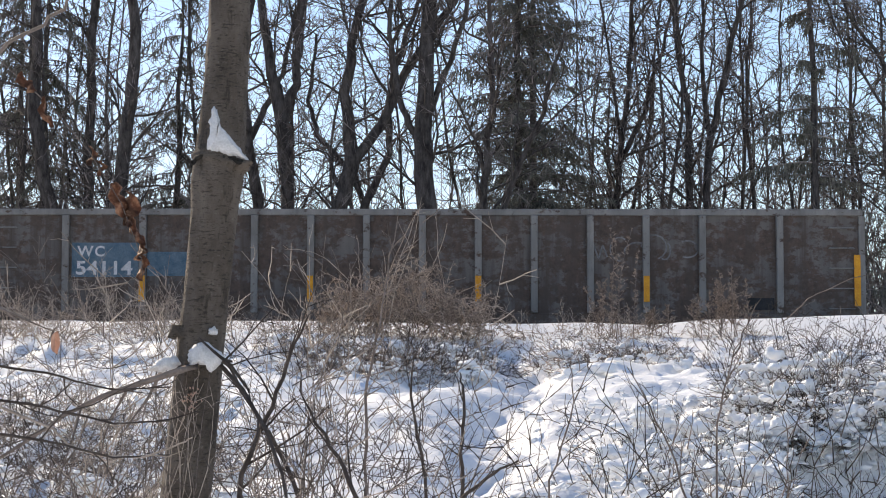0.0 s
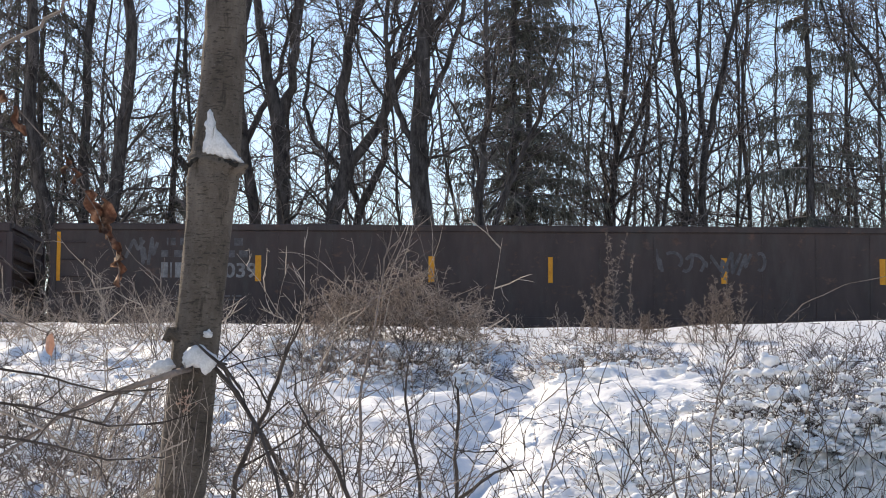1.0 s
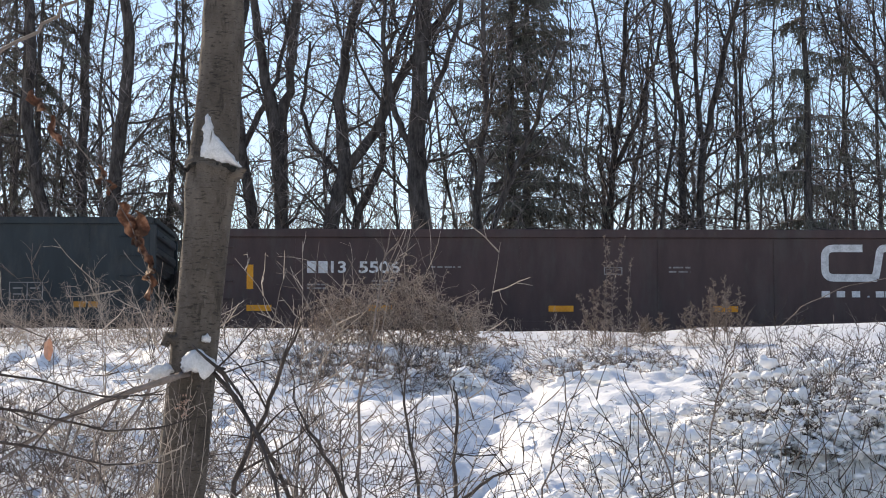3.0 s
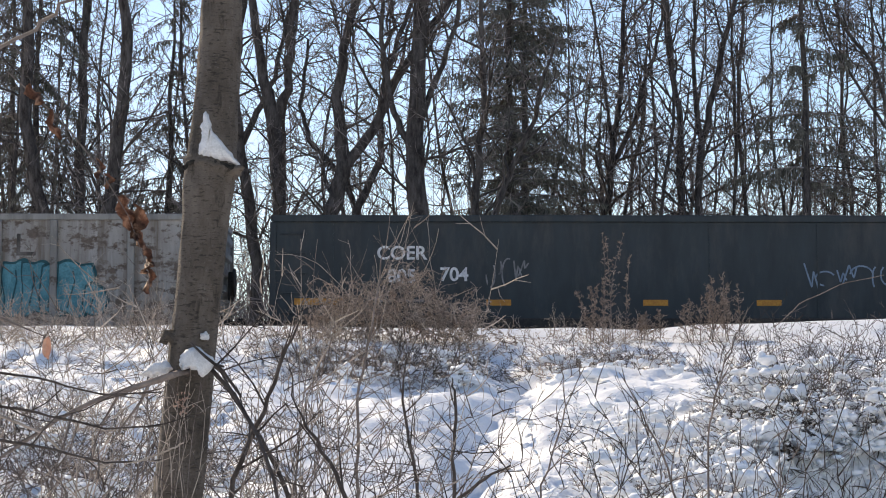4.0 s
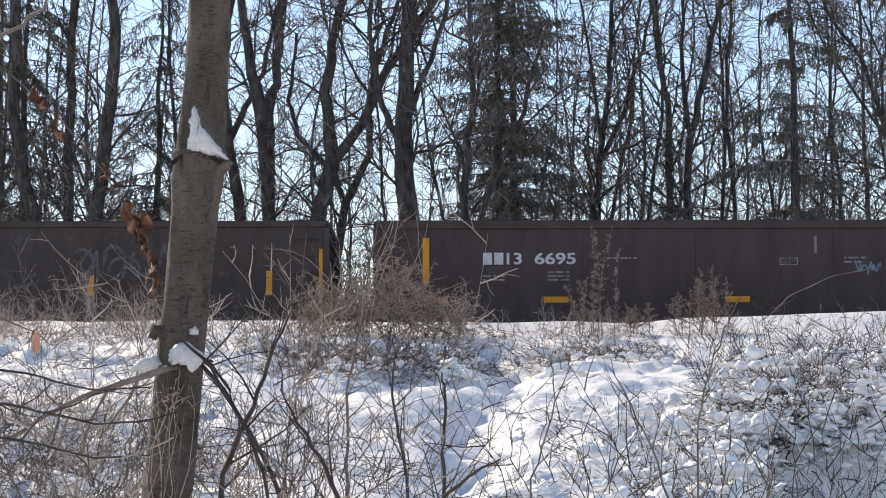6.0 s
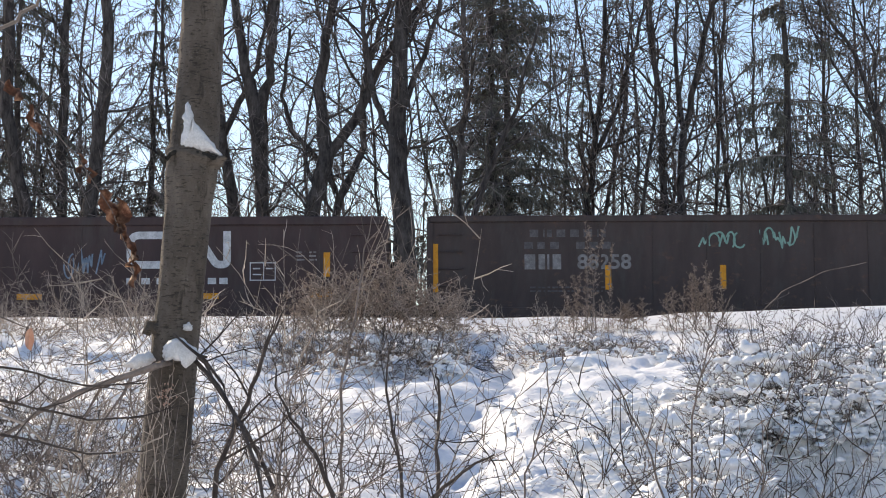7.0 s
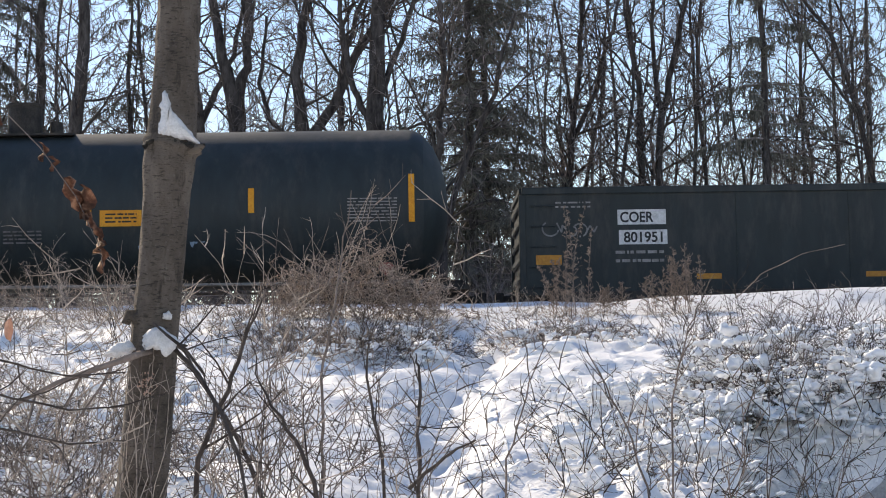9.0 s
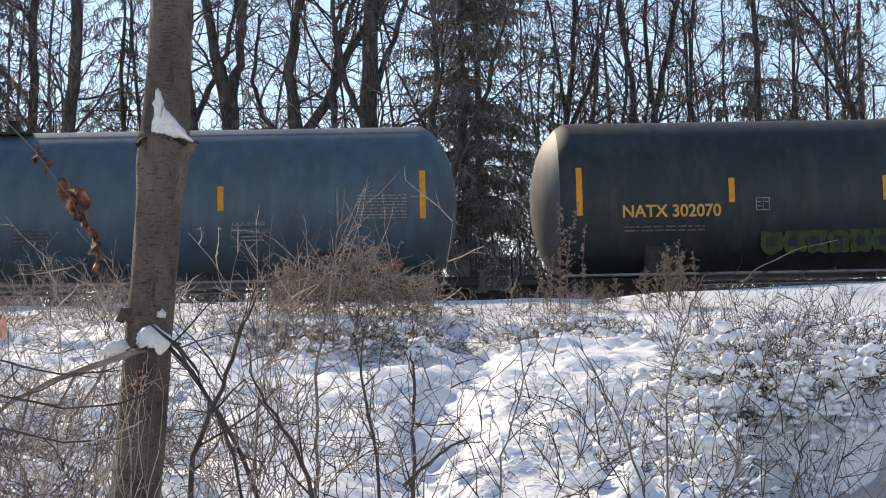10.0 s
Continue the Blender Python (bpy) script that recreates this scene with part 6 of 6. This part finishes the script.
stem([(1.571, 12, -2.175), (1.56, 12, -1.642), (1.598, 12, -1.272), (1.687, 12, -0.934), (1.774, 12, -0.73)], [0.0075, 0.0068, 0.006, 0.004, 0.0025], 5, TWIG, "grey branching sapling among the snow", 0.16, 0.4)
stem([(1.531, 12.5, -2.204), (1.397, 12.5, -1.613), (1.225, 12.5, -1.263), (1.086, 12.5, -1.017)], [0.008, 0.007, 0.005, 0.0025], 6, TWIG, "grey leaning sapling in deep snow", 0.18, 0.4)
stem([(-0.006, 10.5, -1.831), (0.171, 10.5, -1.67), (0.342, 10.5, -1.582)], [0.012, 0.009, 0.005], 7, TWIG_DARK, "dark fallen branch lying on snow", 0, 0)
stem([(1.977, 12, -0.764), (2.132, 12, -0.627), (2.372, 12, -0.508), (2.645, 12, -0.45)], [0.0032, 0.0032, 0.0028, 0.002], 8, TWIG, "single pale cane arching over snow", 0, 0)
stem([(0.508, 11.5, -2.149), (0.558, 11.5, -1.701), (0.673, 11.5, -1.347), (0.804, 11.5, -1.023)], [0.007, 0.006, 0.005, 0.0025], 9, TWIG, "thin leaning sapling in the snow", 0.2, 0.4)
stem([(-0.745, 11, -2.123), (-0.872, 11, -1.695), (-1.061, 11, -1.356), (-1.251, 11, -1.078), (-1.377, 11, -0.922)], [0.014, 0.013, 0.011, 0.008, 0.004], 10, TWIG_DARK, "dark leaning branching sapling", 0.2, 0.45)
stem([(-0.398, 10, -2.066), (-0.512, 10, -1.677), (-0.654, 10, -1.453), (-0.769, 10, -1.228)], [0.013, 0.012, 0.009, 0.004], 11, TWIG_DARK, "dark crooked sapling in the snow", 0.18, 0.4)
stem([(-1.948, 8, -1.307), (-1.672, 8.2, -1.348), (-1.426, 8.4, -1.415), (-1.218, 8.6, -1.4)], [0.007, 0.006, 0.0045, 0.003], 20, TWIG_DARK, "long thin branch reaching over the snow", 0.25, 0.4)
stem([(-1.945, 8, -1.442), (-1.669, 8.2, -1.486), (-1.424, 8.4, -1.556), (-1.216, 8.6, -1.545)], [0.008, 0.006, 0.0045, 0.003], 21, TWIG_DARK, "long thin branch reaching over the snow", 0.25, 0.4)
stem([(-1.952, 8, -1.172), (-1.674, 8.2, -1.209), (-1.429, 8.4, -1.273), (-1.22, 8.6, -1.255)], [0.006, 0.005, 0.004, 0.003], 22, TWIG_DARK, "long thin branch reaching over the snow", 0.25, 0.4)
stem([(-1.95, 8.5, -1.33), (-1.702, 8.5, -1.437), (-1.582, 8.5, -1.524), (-1.462, 8.5, -1.553), (-1.319, 8.5, -1.554), (-1.177, 8.5, -1.508), (-1.105, 8.5, -1.472)], [0.006, 0.006, 0.006, 0.0055, 0.005, 0.004, 0.003], 31, TWIG_PALE, "pale sagging branch across the trunk", 0.3, 0.25)
stem([(-1.21, 5, -0.549), (-1.097, 5, -0.461), (-0.969, 5, -0.374), (-0.912, 5, -0.315)], [0.0055, 0.005, 0.0045, 0.004], 30, TWIG, "grey-brown thin branch overhead", 0, 0)


def canes(n, seed, ratio, reach, tall, mats):
    """Thin young stems standing singly in the snow, bent and crossing."""
    rng = random.Random(seed)
    for k in range(n):
        y = rng.uniform(*reach)
        x = rng.uniform(*ratio) * y
        h = rng.uniform(*tall)
        z = ground_z(x, y)
        lean, bow = rng.gauss(0, 0.34), rng.gauss(0, 0.2)
        pts = [(x, y, z - 0.1), (x + lean * h * 0.3 + bow, y, z + h * 0.35), (x + lean * h * 0.7 + bow * 0.8, y, z + h * 0.7), (x + lean * h * 1.1, y, z + h)]
        r = rng.uniform(0.0026, 0.005)
        stem(pts, [r, r * 0.85, r * 0.6, r * 0.3], seed * 100 + k, rng.choice(mats), "thin bare young stem standing in snow", 0.19, 0.48, 2, 52)


canes(44, 3, (-0.115, 0.02), (9.5, 16), (0.6, 1.5), (TWIG_DARK, TWIG, TWIG_DARK, TWIG, TWIG_PALE))
canes(11, 4, (0.05, 0.22), (10, 15), (0.5, 1.2), (TWIG_DARK, TWIG_DARK, TWIG))
canes(8, 6, (0.155, 0.235), (15.2, 16.9), (0.45, 1.0), (TWIG_DARK, TWIG_DARK, TWIG))
canes(9, 7, (-0.15, -0.105), (7.7, 8.6), (0.6, 1.1), (TWIG_PALE, TWIG, TWIG))
canes(18, 8, (-0.07, 0.06), (11, 17), (0.4, 0.9), (TWIG_DARK, TWIG, TWIG_DARK))
canes(26, 9, (0.06, 0.22), (10.5, 15.5), (0.4, 1.0), (TWIG_DARK, TWIG, TWIG_DARK))
canes(10, 10, (0.17, 0.235), (19, 21), (0.7, 1.3), (TWIG_DARK, TWIG_DARK, TWIG))
canes(17, 11, (-0.22, -0.12), (9.6, 12.5), (1.3, 1.95), (TWIG_PALE, TWIG_PALE, TWIG))
canes(13, 12, (-0.11, -0.03), (10, 14), (1.4, 2.05), (TWIG, TWIG_PALE, TWIG))
canes(18, 5, (-0.25, -0.15), (9, 14), (0.6, 1.2), (TWIG_PALE, TWIG, TWIG_DARK))


# snow caught on the bushes
def puff(rows, rs, x, y, z, r, n):
    """A clump of several balls grown together."""
    a = rs.uniform(0, 3.14)
    for k in range(n):
        o, q = (k - (n - 1) / 2) * r * 0.95 + rs.gauss(0, 0.25) * r, r * rs.uniform(0.6, 1.1)
        rows.append((x + o * math.cos(a), y + o * math.sin(a) * 0.7, z + r * 0.25 + rs.gauss(0, 0.22) * r - 0.1 * abs(o),
                     q * rs.uniform(0.8, 1.6), q * rs.uniform(0.7, 1.2), q * rs.uniform(0.4, 0.8)))


def caught_snow():
    rs = random.Random(8)
    rows = []
    for x, y, z, r in CAUGHT:
        puff(rows, rs, x, y, z, r, rs.choice((1, 2, 2, 3)))
    tagged(mesh_ob("snow_clumps", lump_mesh("snow_clumps", rows, 1, 1), SNOW_LUMP), "clumps of snow caught in the twigs", "snow", kind="stuff")
    tagged(mesh_ob("snow_ridges", COATED.mesh("snow_ridges", 4), SNOW_LUMP), "thin ridges of snow lying along twigs", "snow", kind="stuff")
    rows = []
    for k in range(420):       # pillows lying on the thicket, in drifts with gaps between
        y = rs.uniform(12.8, 20.5)
        x = rs.uniform(0.075, 0.235) * y
        if float(value_noise(np.array(x * 1.1), np.array(y * 0.9), 61)) < -0.15:
            continue
        puff(rows, rs, x, y, ground_z(x, y) + rs.uniform(0.06, 0.3), rs.uniform(0.035, 0.085), rs.randint(2, 4))
    for k in range(75):        # heavier pillows high in the tall thicket
        y = rs.uniform(18.2, 21.3)
        x = rs.uniform(0.145, 0.235) * y
        puff(rows, rs, x, y, ground_z(x, y) + rs.uniform(0.1, 0.6), rs.uniform(0.04, 0.085), rs.randint(2, 4))
    for k in range(46):        # shelf of snow over the hollow
        x = rs.uniform(0.16, 0.235) * 17.2
        y = 17.45 + 0.3 * float(value_noise(np.array(x * 1.3), np.array(3.0), 28)) + rs.uniform(-0.25, 0.3)
        puff(rows, rs, x, y, ground_z(x, 18.1) + rs.uniform(0.0, 0.12), rs.uniform(0.05, 0.1), rs.randint(2, 4))
    for k in range(130):       # pillows in the bramble
        y = rs.uniform(11.5, 22)
        x = rs.uniform(-0.235, -0.105) * y
        puff(rows, rs, x, y, ground_z(x, y) + rs.uniform(0.0, 0.2), rs.uniform(0.03, 0.075), rs.randint(1, 3))
    for k in range(95):        # heaps in the brush band
        x, y = rs.choice((rs.uniform(-2.7, 0.5), rs.uniform(-2.7, 0.5), rs.uniform(1.3, 3.4))), rs.uniform(26.9, 30.2)
        puff(rows, rs, x, y, ground_z(x, y) + rs.uniform(0.0, 0.16), rs.uniform(0.05, 0.12), rs.randint(1, 3))
    for k in range(260):       # lumps on the open snow
        y = rs.uniform(14, 26)
        x = rs.uniform(-0.14, 0.14) * y
        r = rs.uniform(0.012, 0.04)
        rows.append((x, y, ground_z(x, y) - r * 0.3, r * 1.8, r * 1.5, r * 0.7))
    tagged(mesh_ob("snow_heaps", lump_mesh("snow_heaps", rows, 2), SNOW_LUMP), "heaps of snow on the brush", "snow", kind="stuff")


caught_snow()


# dry leaves on a thread-like twig, swaying close to the lens
def leaf_spray():
    th = tagged(new("dry_leaf_spray"), "hanging twig with curled orange-brown dry leaves", "leaves")
    rng = random.Random(6)
    st = Sticks()
    pts = [Vector((-0.33, 0.05, 0.34)), Vector((-0.2, 0.02, 0.23)), Vector((-0.1, 0.0, 0.12)), Vector((-0.02, 0, 0.0)), Vector((0.03, 0, -0.12)), Vector((0.045, 0, -0.24))]
    st.chain(pts, [0.0018, 0.0016, 0.0014, 0.0012, 0.001, 0.0006])
    mesh_ob("twig", st.mesh("twig", 5), TWIG, th)
    for x, z, w, h, a in ((-0.25, 0.28, 0.014, 0.06, -35), (-0.2, 0.21, 0.012, 0.075, -20), (-0.095, 0.11, 0.009, 0.06, -20), (-0.075, 0.08, 0.01, 0.035, 10), (-0.022, 0.008, 0.022, 0.085, -14), (-0.008, -0.012, 0.02, 0.08, 12),
                          (0.004, -0.03, 0.014, 0.06, 24), (0.018, -0.06, 0.013, 0.085, -12), (0.028, -0.105, 0.011, 0.07, -16), (0.034, -0.15, 0.01, 0.06, -5)):
        bm = bmesh.new()
        n = 7
        rows = []
        for i in range(n):
            u = i / (n - 1)
            ww = w * math.sin(math.pi * (0.08 + 0.86 * u)) ** 0.7 * rng.uniform(0.55, 1.3)
            c = Vector((rng.gauss(0, 0.004), 0.01 * math.sin(5 * u), (0.5 - u) * h))
            rows.append([bm.verts.new(c + Vector((ww * s, 0.7 * w * abs(s) + rng.gauss(0, 0.003), 0))) for s in (-1, -0.5, 0, 0.5, 1)])
        for p, q in zip(rows, rows[1:]):
            for k in range(4):
                bm.faces.new((p[k], p[k + 1], q[k + 1], q[k]))
        bmesh.ops.solidify(bm, geom=bm.faces[:], thickness=0.0012)
        o = part("leaf", bm, LEAF, th, "curled orange-brown dry leaf")
        o.matrix_basis = pose(x, 0, z, rng.uniform(-20, 20), a, rng.uniform(-40, 40))
        smooth(o.data)
    return th


LEAF_SPRAY = leaf_spray()


def lone_leaf():
    th = tagged(new("dry_leaf_twig"), "thin twig with one pale orange dry leaf", "leaves")
    st = Sticks()
    st.chain([Vector((-1.151, 4.7, -1.147)), Vector((-1.029, 4.7, -1.2)), Vector((-0.938, 4.7, -1.238))], [0.004, 0.0025, 0.001])
    mesh_ob("twig", st.mesh("twig", 5), TWIG, th)
    bm = bmesh.new()
    rows = []
    for i in range(6):
        u = i / 5
        w = 0.011 * math.sin(math.pi * (0.1 + 0.8 * u)) ** 0.7
        rows.append([bm.verts.new((w * s, 0.5 * w * abs(s), -u * 0.05 + 0.004 * math.sin(9 * u + s))) for s in (-1, 0, 1)])
    for p, q in zip(rows, rows[1:]):
        for k in range(2):
            bm.faces.new((p[k], p[k + 1], q[k + 1], q[k]))
    bmesh.ops.solidify(bm, geom=bm.faces[:], thickness=0.001)
    o = part("leaf", bm, LEAF_PALE, th, "pale orange dry leaf")
    o.location = (-0.938, 4.7, -1.238)


lone_leaf()
SWAY = [(0.0, -0.751, -0.944, 1.2),
        (0.5, -0.775, -0.949, 0.2),
        (1.0, -0.797, -0.955, -0.6),
        (1.5, -0.761, -0.966, 0.5),
        (2.0, -0.74, -0.97, 1.0),
        (2.5, -0.726, -0.969, 1.5),
        (3.2, -0.713, -0.974, 1.8),
        (4.0, -0.714, -0.963, 1.7),
        (4.5, -0.711, -0.967, 1.6),
        (5.0, -0.675, -0.974, 2.5),
        (5.5, -0.66, -0.982, 2.7),
        (6.2, -0.687, -0.986, 1.6),
        (7.0, -0.712, -0.969, 0.5),
        (7.5, -0.703, -0.973, 0.5),
        (8.0, -0.722, -0.968, -0.4),
        (8.5, -0.711, -0.968, -0.5),
        (9.0, -0.743, -0.962, -2.0),
        (9.5, -0.735, -0.974, -2.1),
        (10.0, -0.741, -0.969, -2.4)]


# ---- movement ----
def motions():
    times = [0.5 * k for k in range(21)]
    for car, s in TRAIN:
        walk(car, [(t, pose(HEAD0 + s + run(t), TRACK_Y, 0)) for t in times])
    walk(LEAF_SPRAY, [(t, pose(x, 4.6, z, 0, a, 0)) for t, x, z, a in SWAY])


motions()
